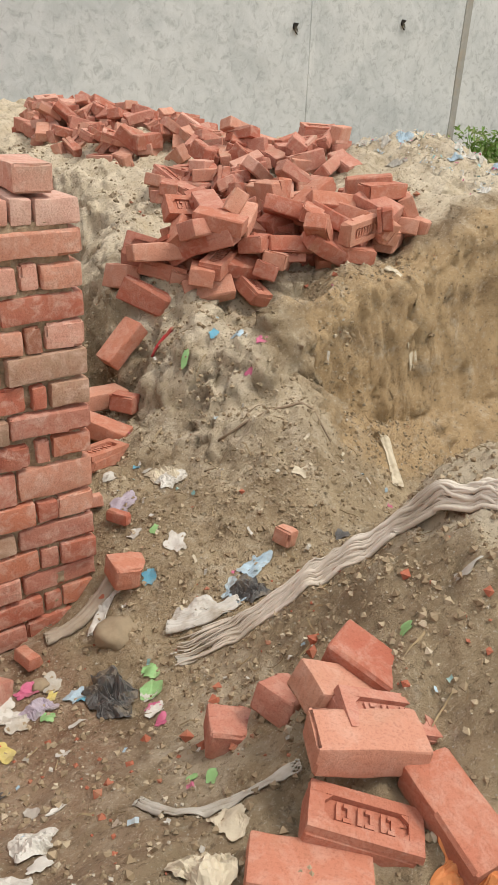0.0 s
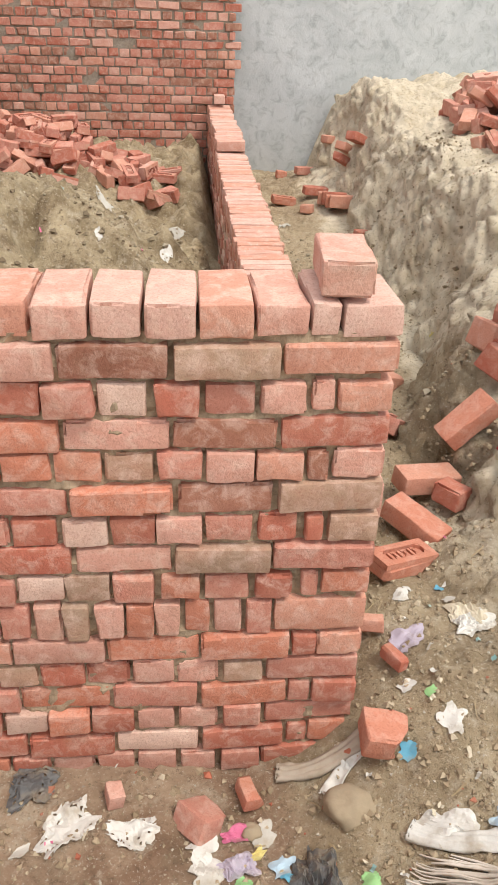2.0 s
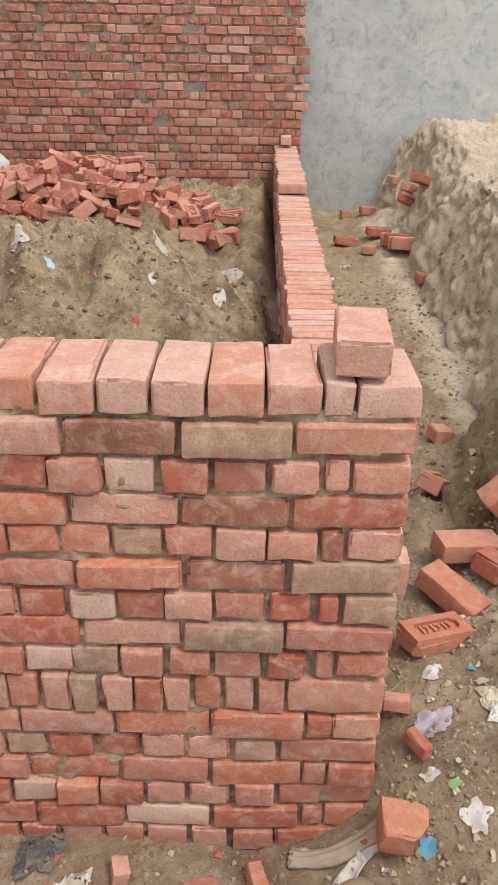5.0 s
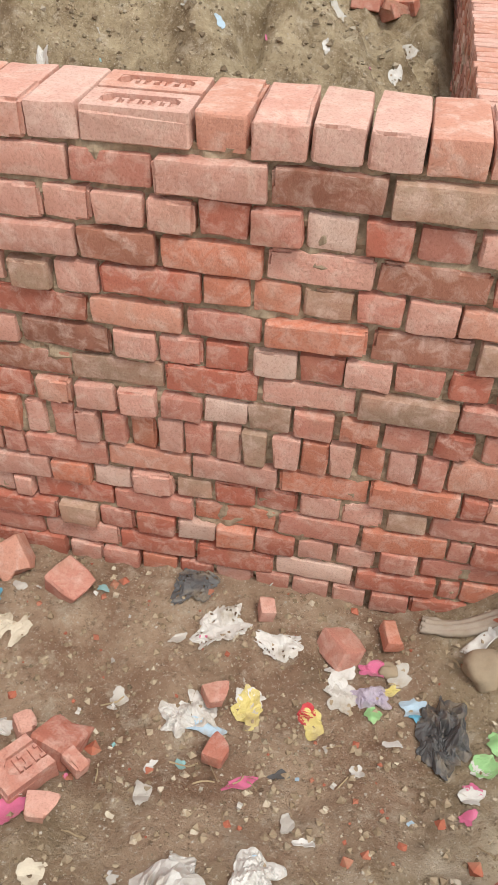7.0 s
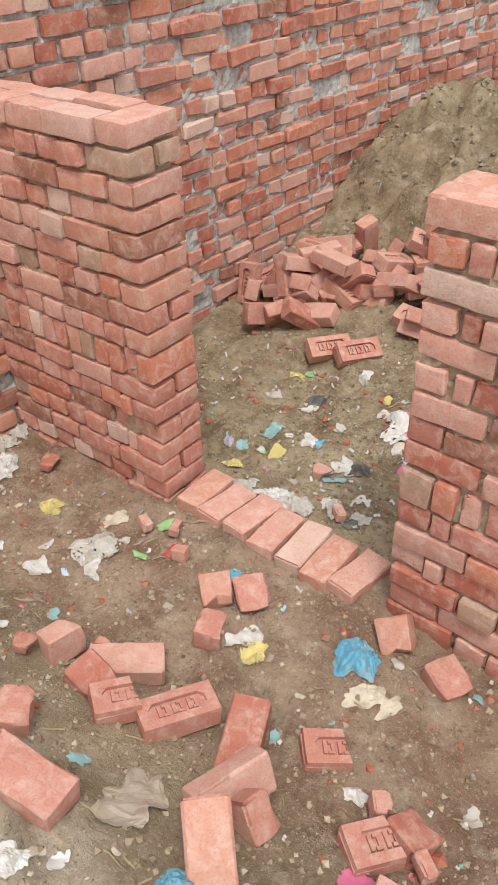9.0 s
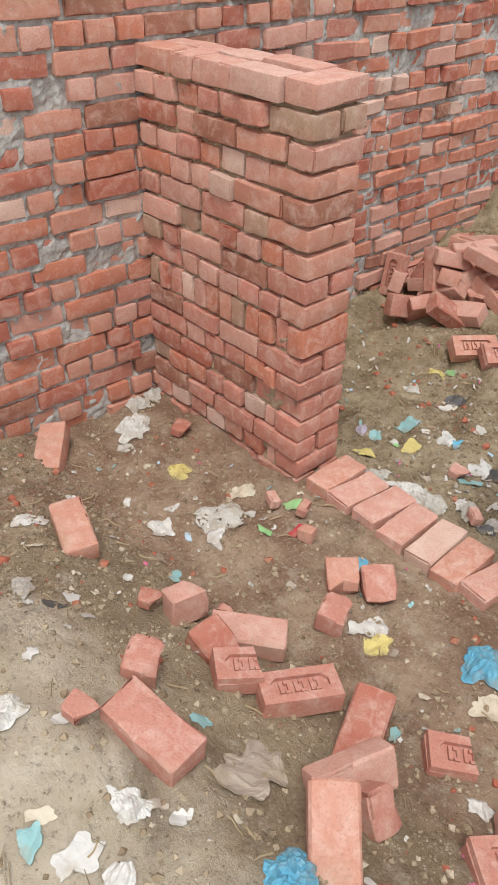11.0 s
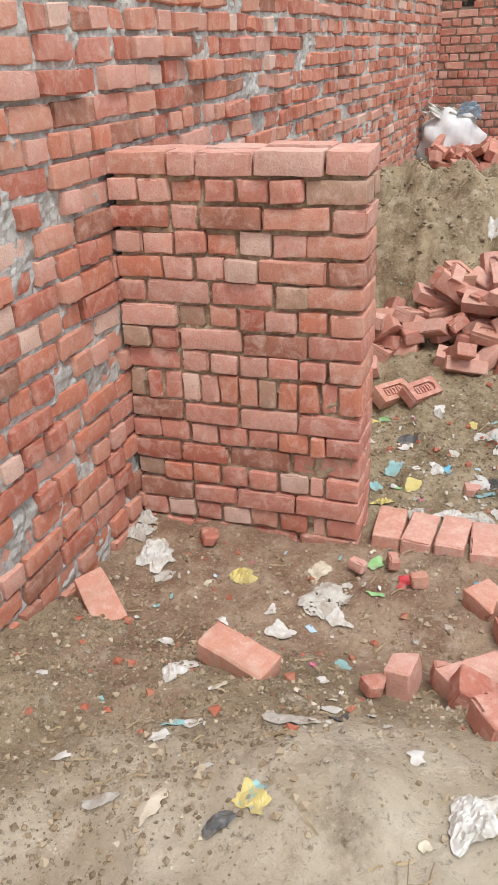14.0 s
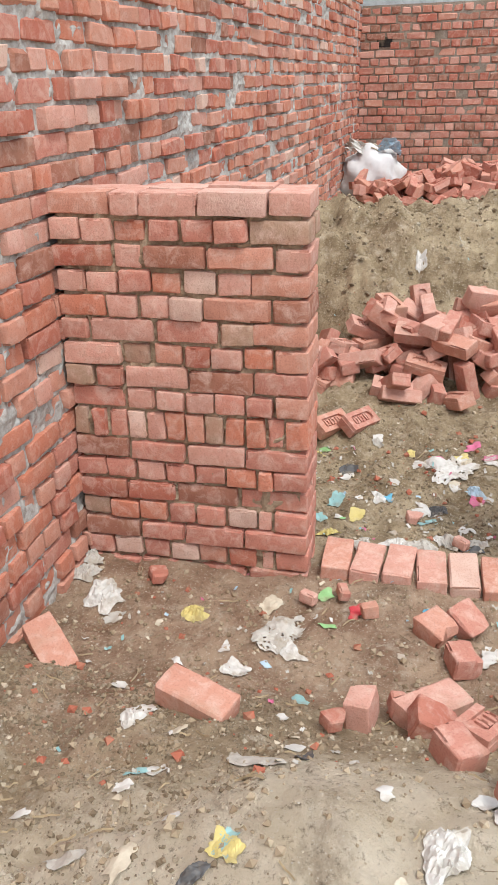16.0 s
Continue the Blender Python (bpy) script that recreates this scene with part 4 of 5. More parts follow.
litter("plastic_wrapper", "torn white plastic wrapper lying flat on dirt", -0.08, -0.55, 0.06, 1.3, "white", "flat")
litter("plastic_wrapper", "torn pink plastic wrapper lying flat on dirt", -0.09, -0.61, 0.04, 2, "pink", "flat")
litter("crumpled_plastic_bag", "crumpled white plastic bag lying on the soil", -0.68, -0.89, 0.09, 1.5, "white", "bag")
litter("plastic_wrapper", "torn white plastic wrapper lying flat on dirt", -0.83, -0.62, 0.03, 2, "white", "flat")
litter("plastic_wrapper", "torn cream plastic wrapper lying flat on dirt", -0.96, -0.95, 0.06, 1.5, "cream", "flat")
litter("crumpled_plastic_bag", "crumpled blackish plastic bag lying on the soil", -0.15, -0.39, 0.14, 2.6, "dark", "bag")
litter("crumpled_plastic_bag", "crumpled blackish plastic bag lying on the soil", -0.15, -0.43, 0.1, 2, "dark", "bag")
litter("plastic_wrapper", "torn cream plastic wrapper lying flat on dirt", -1.30, -0.31, 0.07, 2, "cream", "flat")
litter("plastic_wrapper", "torn grey plastic wrapper lying flat on dirt", -0.25, -0.21, 0.07, 1.5, "grey", "flat")
litter("plastic_wrapper", "torn white plastic wrapper lying flat on dirt", -0.41, -0.24, 0.08, 1.6, "white", "flat")
litter("plastic_wrapper", "torn teal plastic wrapper lying flat on dirt", -0.76, -0.60, 0.03, 1.6, "teal", "flat")
litter("plastic_wrapper", "torn blackish plastic wrapper lying flat on dirt", -0.52, -0.58, 0.04, 2, "dark", "flat")
litter("plastic_wrapper", "torn pink plastic wrapper lying flat on dirt", -1.07, -0.81, 0.06, 1.8, "pink", "flat")
litter("plastic_wrapper", "torn blue plastic wrapper lying flat on dirt", -0.19, -0.34, 0.05, 1.8, "blue", "flat")
litter("plastic_wrapper", "torn white plastic wrapper lying flat on dirt", 0.25, -0.10, 0.07, 1.7, "white", "flat")
litter("plastic_wrapper", "torn blue plastic wrapper lying flat on dirt", 0.13, -0.13, 0.05, 1.2, "blue", "flat")
litter("plastic_wrapper", "torn pale blue plastic wrapper lying flat on dirt", 0.33, -0.37, 0.12, 1.6, "paleblue", "flat")
litter("plastic_wrapper", "torn lilac grey plastic wrapper lying flat on dirt", 0.19, 0.17, 0.1, 1.8, "lilac", "flat")
litter("crumpled_plastic_bag", "crumpled white plastic bag lying on the soil", 0.39, 0.19, 0.12, 1.7, "white", "bag")
litter("plastic_wrapper", "torn blue plastic wrapper lying flat on dirt", 0.34, 0.36, 0.03, 1.3, "blue", "flat")
litter("plastic_wrapper", "torn white plastic wrapper lying flat on dirt", 0.21, 0.33, 0.06, 1.3, "white", "flat")
litter("plastic_wrapper", "torn grey plastic wrapper lying flat on dirt", 0.35, 0.30, 0.04, 1.4, "grey", "flat")
litter("plastic_wrapper", "torn white plastic wrapper lying flat on dirt", 0.16, 0.03, 0.05, 1.4, "white", "flat")
litter("plastic_wrapper", "torn green plastic wrapper lying flat on dirt", 0.21, -0.02, 0.03, 1.6, "green", "flat")
litter("plastic_wrapper", "torn white plastic wrapper lying flat on dirt", 0.41, 0.69, 0.03, 1.6, "white", "flat")
litter("plastic_wrapper", "torn green plastic wrapper lying flat on dirt", 0.66, 0.55, 0.04, 1.8, "green", "flat")
litter("plastic_wrapper", "torn yellow plastic wrapper lying flat on dirt", 1.01, 2.68, 0.04, 2, "yellow", "flat")
litter("plastic_wrapper", "torn yellow plastic wrapper lying flat on dirt", 1.2, 7.1, 0.07, 1.5, "yellow", "flat")
litter("plastic_wrapper", "torn grey plastic wrapper lying flat on dirt", 0.44, 5.24, 0.12, 1.4, "grey", "flat")
litter("plastic_wrapper", "torn white plastic wrapper lying flat on dirt", 0.28, 4.86, 0.09, 1.4, "white", "flat")
litter("crumpled_plastic_bag", "crumpled blackish plastic bag lying on the soil", 0.34, -0.39, 0.13, 1.6, "dark", "bag")
litter("plastic_wrapper", "torn pale blue plastic wrapper lying flat on dirt", 0.42, -0.31, 0.11, 2, "paleblue", "flat")
litter("plastic_wrapper", "torn white plastic wrapper lying flat on dirt", 0.19, -0.33, 0.12, 2, "white", "flat")
litter("crumpled_plastic_bag", "crumpled cream plastic bag lying on the soil", 0.38, 0.22, 0.11, 2, "cream", "bag")
litter("plastic_wrapper", "torn lilac grey plastic wrapper lying flat on dirt", 0.18, 0.16, 0.07, 2, "lilac", "flat")
litter("plastic_wrapper", "torn white plastic wrapper lying flat on dirt", 0.25, -0.09, 0.06, 1.5, "white", "flat")
litter("plastic_wrapper", "torn green plastic wrapper lying flat on dirt", -0.01, -0.40, 0.06, 1.5, "green", "flat")
litter("plastic_wrapper", "torn green plastic wrapper lying flat on dirt", -0.17, -0.90, 0.03, 1.3, "green", "flat")
litter("plastic_wrapper", "torn green plastic wrapper lying flat on dirt", -0.15, -0.95, 0.03, 1.3, "green", "flat")
litter("plastic_wrapper", "torn pink plastic wrapper lying flat on dirt", -0.07, -0.53, 0.04, 2, "pink", "flat")
litter("plastic_wrapper", "torn white plastic wrapper lying flat on dirt", -0.40, -0.29, 0.08, 1.3, "white", "flat")
litter("crumpled_plastic_bag", "crumpled blackish plastic bag lying on the soil", -0.12, -0.37, 0.14, 2.5, "dark", "bag")
litter("plastic_wrapper", "torn white plastic wrapper lying flat on dirt", -0.05, -0.47, 0.05, 1.4, "white", "flat")
litter("plastic_wrapper", "torn cream plastic wrapper lying flat on dirt", -0.22, -1.13, 0.09, 1.7, "cream", "flat")
litter("crumpled_plastic_bag", "crumpled cream plastic bag lying on the soil", -0.34, -1.22, 0.13, 1.3, "cream", "bag")
litter("crumpled_plastic_bag", "crumpled white plastic bag lying on the soil", -0.53, -0.85, 0.1, 1.5, "white", "bag")
litter("crumpled_plastic_bag", "crumpled orange plastic bag lying on the soil", 0.04, -1.49, 0.13, 1.2, "orange", "bag")
litter("plastic_wrapper", "torn pale blue plastic wrapper lying flat on dirt", 0.85, 0.46, 0.05, 1.3, "paleblue", "flat")
litter("plastic_wrapper", "torn blue plastic wrapper lying flat on dirt", 0.78, 0.53, 0.04, 1.3, "blue", "flat")
litter("plastic_wrapper", "torn pink plastic wrapper lying flat on dirt", 0.91, 0.38, 0.05, 1.6, "pink", "flat")
litter("plastic_wrapper", "torn pink plastic wrapper lying flat on dirt", 0.83, 0.32, 0.05, 1.8, "pink", "flat")
litter("plastic_wrapper", "torn cream plastic wrapper lying flat on dirt", 0.73, -0.13, 0.06, 1.8, "cream", "flat")
litter("plastic_wrapper", "torn blackish plastic wrapper lying flat on dirt", 0.72, -0.39, 0.05, 1.6, "dark", "flat")
litter("plastic_wrapper", "torn green plastic wrapper lying flat on dirt", 0.28, -1.07, 0.03, 1.6, "green", "flat")
litter("plastic_wrapper", "torn grey plastic wrapper lying flat on dirt", 0.43, -1.09, 0.05, 1.4, "grey", "flat")
litter("plastic_wrapper", "torn grey plastic wrapper lying flat on dirt", 0.08, -0.45, 0.06, 2, "grey", "flat")
litter("plastic_wrapper", "torn white plastic wrapper lying flat on dirt", 0.24, 0.36, 0.03, 1.5, "white", "flat")
litter("plastic_wrapper", "torn blue plastic wrapper lying flat on dirt", 0.34, 0.37, 0.02, 1.2, "blue", "flat")
litter("plastic_wrapper", "torn white plastic wrapper lying flat on dirt", 0.79, 0.71, 0.03, 1.3, "white", "flat")
litter("frayed_sack_scrap", "large crumpled sheet of frayed white sacking on the soil", -0.7, -1.03, 0.3, 1.4, "white", "bag")
litter("crumpled_plastic_bag", "crumpled grey plastic bag lying on the soil", -3.29, -0.22, 0.12, 1.5, "grey", "bag")
litter("crumpled_plastic_bag", "crumpled white plastic bag lying on the soil", -3.16, -0.32, 0.16, 1.2, "white", "bag")
litter("crumpled_plastic_bag", "crumpled grey plastic bag lying on the soil", -3.31, -0.12, 0.1, 1.6, "grey", "bag")
litter("plastic_wrapper", "torn grey plastic wrapper lying flat on dirt", -3.09, -0.41, 0.07, 2, "grey", "flat")
litter("crumpled_plastic_bag", "crumpled yellow plastic bag lying on the soil", -2.81, -0.34, 0.1, 1.4, "yellow", "bag")
litter("frayed_sack_scrap", "frayed woven grey plastic sacking lying on the soil", -2.49, -0.39, 0.17, 1.4, "grey", "net")
litter("plastic_wrapper", "torn white plastic wrapper lying flat on dirt", -2.44, -0.45, 0.1, 3, "white", "flat")
litter("plastic_wrapper", "torn white plastic wrapper lying flat on dirt", -2.57, -0.58, 0.06, 2.2, "white", "flat")
litter("plastic_wrapper", "torn grey plastic wrapper lying flat on dirt", -2.37, -1.17, 0.12, 3.2, "grey", "flat")
litter("plastic_wrapper", "torn blackish plastic wrapper lying flat on dirt", -2.25, -1.14, 0.05, 1.8, "dark", "flat")
litter("crumpled_plastic_bag", "crumpled white plastic bag lying on the soil", -2.75, -1.01, 0.07, 1.2, "white", "bag")
litter("plastic_wrapper", "torn white plastic wrapper lying flat on dirt", -2.60, -1.20, 0.06, 2, "white", "flat")
litter("plastic_wrapper", "torn teal plastic wrapper lying flat on dirt", -2.64, -1.23, 0.05, 2.5, "teal", "flat")
litter("plastic_wrapper", "torn yellow plastic wrapper lying flat on dirt", -2.33, -1.49, 0.08, 1.7, "yellow", "flat")
litter("plastic_wrapper", "torn teal plastic wrapper lying flat on dirt", -2.33, -1.48, 0.06, 1.6, "teal", "flat")
litter("crumpled_plastic_bag", "crumpled blackish plastic bag lying on the soil", -2.38, -1.55, 0.06, 2.2, "dark", "bag")
litter("plastic_wrapper", "torn white plastic wrapper lying flat on dirt", -2.48, -1.40, 0.03, 2, "white", "flat")
litter("plastic_wrapper", "torn cream plastic wrapper lying flat on dirt", -2.54, -1.52, 0.07, 2.2, "cream", "flat")
litter("crumpled_plastic_bag", "crumpled white plastic bag lying on the soil", -1.92, -1.43, 0.12, 1.6, "white", "bag")
litter("plastic_wrapper", "torn white plastic wrapper lying flat on dirt", -2.87, -1.38, 0.04, 1.8, "white", "flat")
litter("plastic_wrapper", "torn grey plastic wrapper lying flat on dirt", -2.69, -1.50, 0.07, 2.8, "grey", "flat")
litter("plastic_wrapper", "torn white plastic wrapper lying flat on dirt", -2.10, 0.50, 0.05, 1.4, "white", "flat")
litter("plastic_wrapper", "torn teal plastic wrapper lying flat on dirt", -2.06, 0.45, 0.05, 1.7, "teal", "flat")
litter("plastic_wrapper", "torn blue plastic wrapper lying flat on dirt", -2.22, 0.60, 0.05, 1.4, "blue", "flat")
litter("plastic_wrapper", "torn teal plastic wrapper lying flat on dirt", -2.50, 0.43, 0.06, 1.3, "teal", "flat")
litter("plastic_wrapper", "torn white plastic wrapper lying flat on dirt", -2.42, 0.46, 0.04, 1.4, "white", "flat")
litter("crumpled_plastic_bag", "crumpled yellow plastic bag lying on the soil", -2.44, 0.30, 0.1, 1.5, "yellow", "bag")
litter("crumpled_plastic_bag", "crumpled grey plastic bag lying on the soil", -2.29, 0.20, 0.1, 1.6, "grey", "bag")
litter("crumpled_plastic_bag", "crumpled white plastic bag lying on the soil", -2.15, 0.19, 0.12, 2.4, "white", "bag")
litter("crumpled_plastic_bag", "crumpled white plastic bag lying on the soil", -2.37, 0.13, 0.1, 1.8, "white", "bag")
litter("crumpled_plastic_bag", "crumpled grey plastic bag lying on the soil", -1.94, 0.33, 0.11, 2, "grey", "bag")
litter("plastic_wrapper", "torn white plastic wrapper lying flat on dirt", -2.17, 1.69, 0.05, 1.5, "white", "flat")
litter("crumpled_plastic_bag", "crumpled white plastic bag lying on the soil", -2.25, 2.42, 0.08, 1.4, "white", "bag")
litter("frayed_sack_scrap", "frayed woven white plastic sacking lying on the soil", -1.96, 0.90, 0.24, 1.5, "white", "net")
litter("plastic_wrapper", "torn green plastic wrapper lying flat on dirt", -2.58, 1.02, 0.06, 1.6, "green", "flat")
litter("plastic_wrapper", "torn cream plastic wrapper lying flat on dirt", -2.11, 1.96, 0.08, 3, "cream", "flat")
litter("crumpled_plastic_bag", "crumpled grey plastic bag lying on the soil", -1.83, 0.34, 0.08, 1.5, "grey", "bag")
litter("plastic_wrapper", "torn white plastic wrapper lying flat on dirt", -1.81, -0.40, 0.06, 1.6, "white", "flat")
litter("plastic_wrapper", "torn white plastic wrapper lying flat on dirt", -2.78, -0.60, 0.04, 2, "white", "flat")
litter("plastic_wrapper", "torn white plastic wrapper lying flat on dirt", -2.65, -0.49, 0.05, 2, "white", "flat")
litter("plastic_wrapper", "torn white plastic wrapper lying flat on dirt", -2.37, -0.85, 0.04, 1.6, "white", "flat")
litter("plastic_wrapper", "torn green plastic wrapper lying flat on dirt", -2.33, -0.32, 0.05, 2, "green", "flat")
litter("plastic_wrapper", "torn red plastic wrapper lying flat on dirt", -2.25, -0.23, 0.07, 2, "red", "flat")
litter("plastic_wrapper", "torn pale blue plastic wrapper lying flat on dirt", -2.50, -0.53, 0.03, 2, "paleblue", "flat")
litter("plastic_wrapper", "torn white plastic wrapper lying flat on dirt", -2.59, -0.58, 0.1, 1.6, "white", "flat")
litter("plastic_wrapper", "torn white plastic wrapper lying flat on dirt", -2.74, -0.97, 0.08, 1.6, "white", "flat")
litter("plastic_wrapper", "torn white plastic wrapper lying flat on dirt", -1.57, -1.44, 0.08, 2, "white", "flat")
litter("crumpled_plastic_bag", "crumpled white plastic bag lying on the soil", -1.59, -1.31, 0.08, 1.5, "white", "bag")
# a mat of dry grass roots, built as a flat crumpled sheet
litter("frayed_sack_scrap", "frayed mat of dry greyish grass roots on the soil", -1.56, -1.02, 0.17, 1.8, "rag", "flat")
litter("crumpled_plastic_bag", "crumpled blue plastic bag lying on the soil", -1.31, -1.14, 0.13, 1.4, "blue", "bag")
litter("crumpled_plastic_bag", "crumpled white plastic bag lying on the soil", -1.49, -1.40, 0.07, 1.4, "white", "bag")
litter("plastic_wrapper", "torn white plastic wrapper lying flat on dirt", -1.52, -1.25, 0.04, 1.5, "white", "flat")
litter("plastic_wrapper", "torn teal plastic wrapper lying flat on dirt", -1.64, -1.50, 0.06, 1.6, "teal", "flat")
litter("crumpled_plastic_bag", "crumpled white plastic bag lying on the soil", -1.22, -0.60, 0.06, 1.5, "white", "bag")
litter("plastic_wrapper", "torn white plastic wrapper lying flat on dirt", -1.79, -0.34, 0.07, 1.4, "white", "flat")
litter("plastic_wrapper", "torn yellow plastic wrapper lying flat on dirt", -1.73, -0.42, 0.07, 1.5, "yellow", "flat")
litter("crumpled_plastic_bag", "crumpled grey plastic bag lying on the soil", -2.06, 0.24, 0.15, 1.5, "grey", "bag")
litter("crumpled_plastic_bag", "crumpled white plastic bag lying on the soil", -2.15, 0.25, 0.1, 1.6, "white", "bag")
litter("plastic_wrapper", "torn green plastic wrapper lying flat on dirt", -2.40, 0.45, 0.03, 1.4, "green", "flat")
litter("plastic_wrapper", "torn grey plastic wrapper lying flat on dirt", -2.62, 0.80, 0.07, 1.4, "grey", "flat")
litter("plastic_wrapper", "torn white plastic wrapper lying flat on dirt", -2.08, 0.55, 0.06, 1.3, "white", "flat")
litter("plastic_wrapper", "torn teal plastic wrapper lying flat on dirt", -2.03, 0.48, 0.05, 1.3, "teal", "flat")
litter("plastic_wrapper", "torn yellow plastic wrapper lying flat on dirt", -2.62, 0.97, 0.08, 1.8, "yellow", "flat")
litter("crumpled_plastic_bag", "crumpled lilac grey plastic bag lying on the soil", -2.56, 0.41, 0.06, 1.5, "lilac", "bag")
litter("plastic_wrapper", "torn teal plastic wrapper lying flat on dirt", -1.73, -1.05, 0.04, 2, "teal", "flat")
litter("plastic_wrapper", "torn blue plastic wrapper lying flat on dirt", -1.99, -0.19, 0.06, 1.4, "blue", "flat")
litter("plastic_wrapper", "torn green plastic wrapper lying flat on dirt", -2.37, -0.15, 0.06, 2, "green", "flat")
litter("plastic_wrapper", "torn cream plastic wrapper lying flat on dirt", -2.55, -0.24, 0.1, 1.7, "cream", "flat")
litter("plastic_wrapper", "torn pale blue plastic wrapper lying flat on dirt", -1.42, 2.75, 0.05, 1.5, "paleblue", "flat")
litter("plastic_wrapper", "torn grey plastic wrapper lying flat on dirt", -0.51, 4.45, 0.25, 3, "grey", "flat")
litter("plastic_wrapper", "torn grey plastic wrapper lying flat on dirt", -0.89, 3.30, 0.09, 1.6, "grey", "flat")
litter("plastic_wrapper", "torn white plastic wrapper lying flat on dirt", -0.90, 2.89, 0.05, 1.5, "white", "flat")
litter("plastic_wrapper", "torn grey plastic wrapper lying flat on dirt", -1.60, 2.84, 0.1, 1.5, "grey", "flat")
litter("plastic_wrapper", "torn red plastic wrapper lying flat on dirt", -0.97, 2.66, 0.06, 1.5, "red", "flat")
litter("plastic_wrapper", "torn white plastic wrapper lying flat on dirt", -0.52, 3.08, 0.08, 1.4, "white", "flat")


SHRED = ("white", "grey", "cream", "white", "paleblue", "rag", "teal", "grey", "white", "pink", "yellow", "dark")
for k in range(46):                                   # trodden rubbish in the doorway
    hue = rng.choice(SHRED)
    how = rng.choice(("flat", "bag", "flat"))
    litter("plastic_scrap", "small trodden scrap of %s plastic in the doorway rubbish" % hue, rng.uniform(-2.45, -1.45), 0.24 + 0.9 * rng.random() ** 1.5, rng.uniform(0.03, 0.085), rng.uniform(1.1, 2.4), hue, how)
for k in range(44):                                   # scraps and dead leaves about the yard
    hue = rng.choice(("white", "grey", "cream", "rag", "white", "grey", "teal"))
    litter("plastic_scrap", "small torn %s scrap lying on the yard soil" % hue, rng.uniform(-3.25, -0.2), rng.uniform(-1.5, -0.1), rng.uniform(0.02, 0.055), rng.uniform(1.2, 2.6), hue, "flat")
for k in range(70):                                   # rubbish tipped beyond the bricks
    hue = rng.choice(("white", "grey", "white", "paleblue", "cream", "dark"))
    litter("plastic_scrap", "%s plastic scrap in the tipped rubbish heap" % hue, rng.uniform(2.6, 4.0), rng.uniform(0.8, 2.5), rng.uniform(0.05, 0.16), rng.uniform(1.1, 2.2), hue, "bag")

# ---- long rags: a ribbon with folds laid over the ground ----
def ribbon(name, label, points, width, color, lift=0.02, folds=5, fray=0.0, category="rag"):
    r = random.Random(len(label))
    n, m = 60, (40 if folds > 5 else 13)
    verts, faces = [], []
    pts = [Vector(p) for p in points]
    for j in range(n + 1):
        s = j / n * (len(pts) - 1)
        k = min(int(s), len(pts) - 2)
        f = s - k
        p0, p1, p2, p3 = pts[max(k - 1, 0)], pts[k], pts[k + 1], pts[min(k + 2, len(pts) - 1)]
        p = 0.5 * (2 * p1 + (p2 - p0) * f + (2 * p0 - 5 * p1 + 4 * p2 - p3) * f * f + (3 * p1 - p0 - 3 * p2 + p3) * f ** 3)
        d = (p2 - p1).normalized()
        side = Vector((-d.y, d.x, 0))
        side.normalize()
        wide = width * (0.8 + 0.25 * noise.noise(Vector((s * 0.9, 2, 0))) + 0.4 * abs(j / n - 0.5))
        mid = sum(float(land(p.x + ax, p.y + ay)) for ax in (-0.05, 0, 0.05) for ay in (-0.05, 0, 0.05)) / 9
        for i in range(m + 1):
            u = i / m - 0.5
            hump_ = math.sqrt(max(0, 1 - (2 * u) ** 2))
            fold = math.sin(u * folds * 6.28 + 1.5 * noise.noise(Vector((s * 0.9, u, 5))) * 3)
            q = p + side * (u * wide)
            g = float(land(q.x, q.y))
            z = max(g + 0.004, (p.z if p.z else mid) + lift * (hump_ * 1.3 + 0.33 * fold * hump_))
            verts.append((q.x, q.y, z))
    for j in range(n):
        for i in range(m):
            if fray and (j < 4 or j > n - 5) and r.random() < fray:
                continue
            q = j * (m + 1) + i
            faces.append([q, q + 1, q + m + 2, q + m + 1])
    ob = mesh_object(name, verts, faces, FILM[color], None, "", True)
    thick = ob.modifiers.new("thickness", "SOLIDIFY")
    thick.thickness = 0.003
    return tagged(ob, label, category)


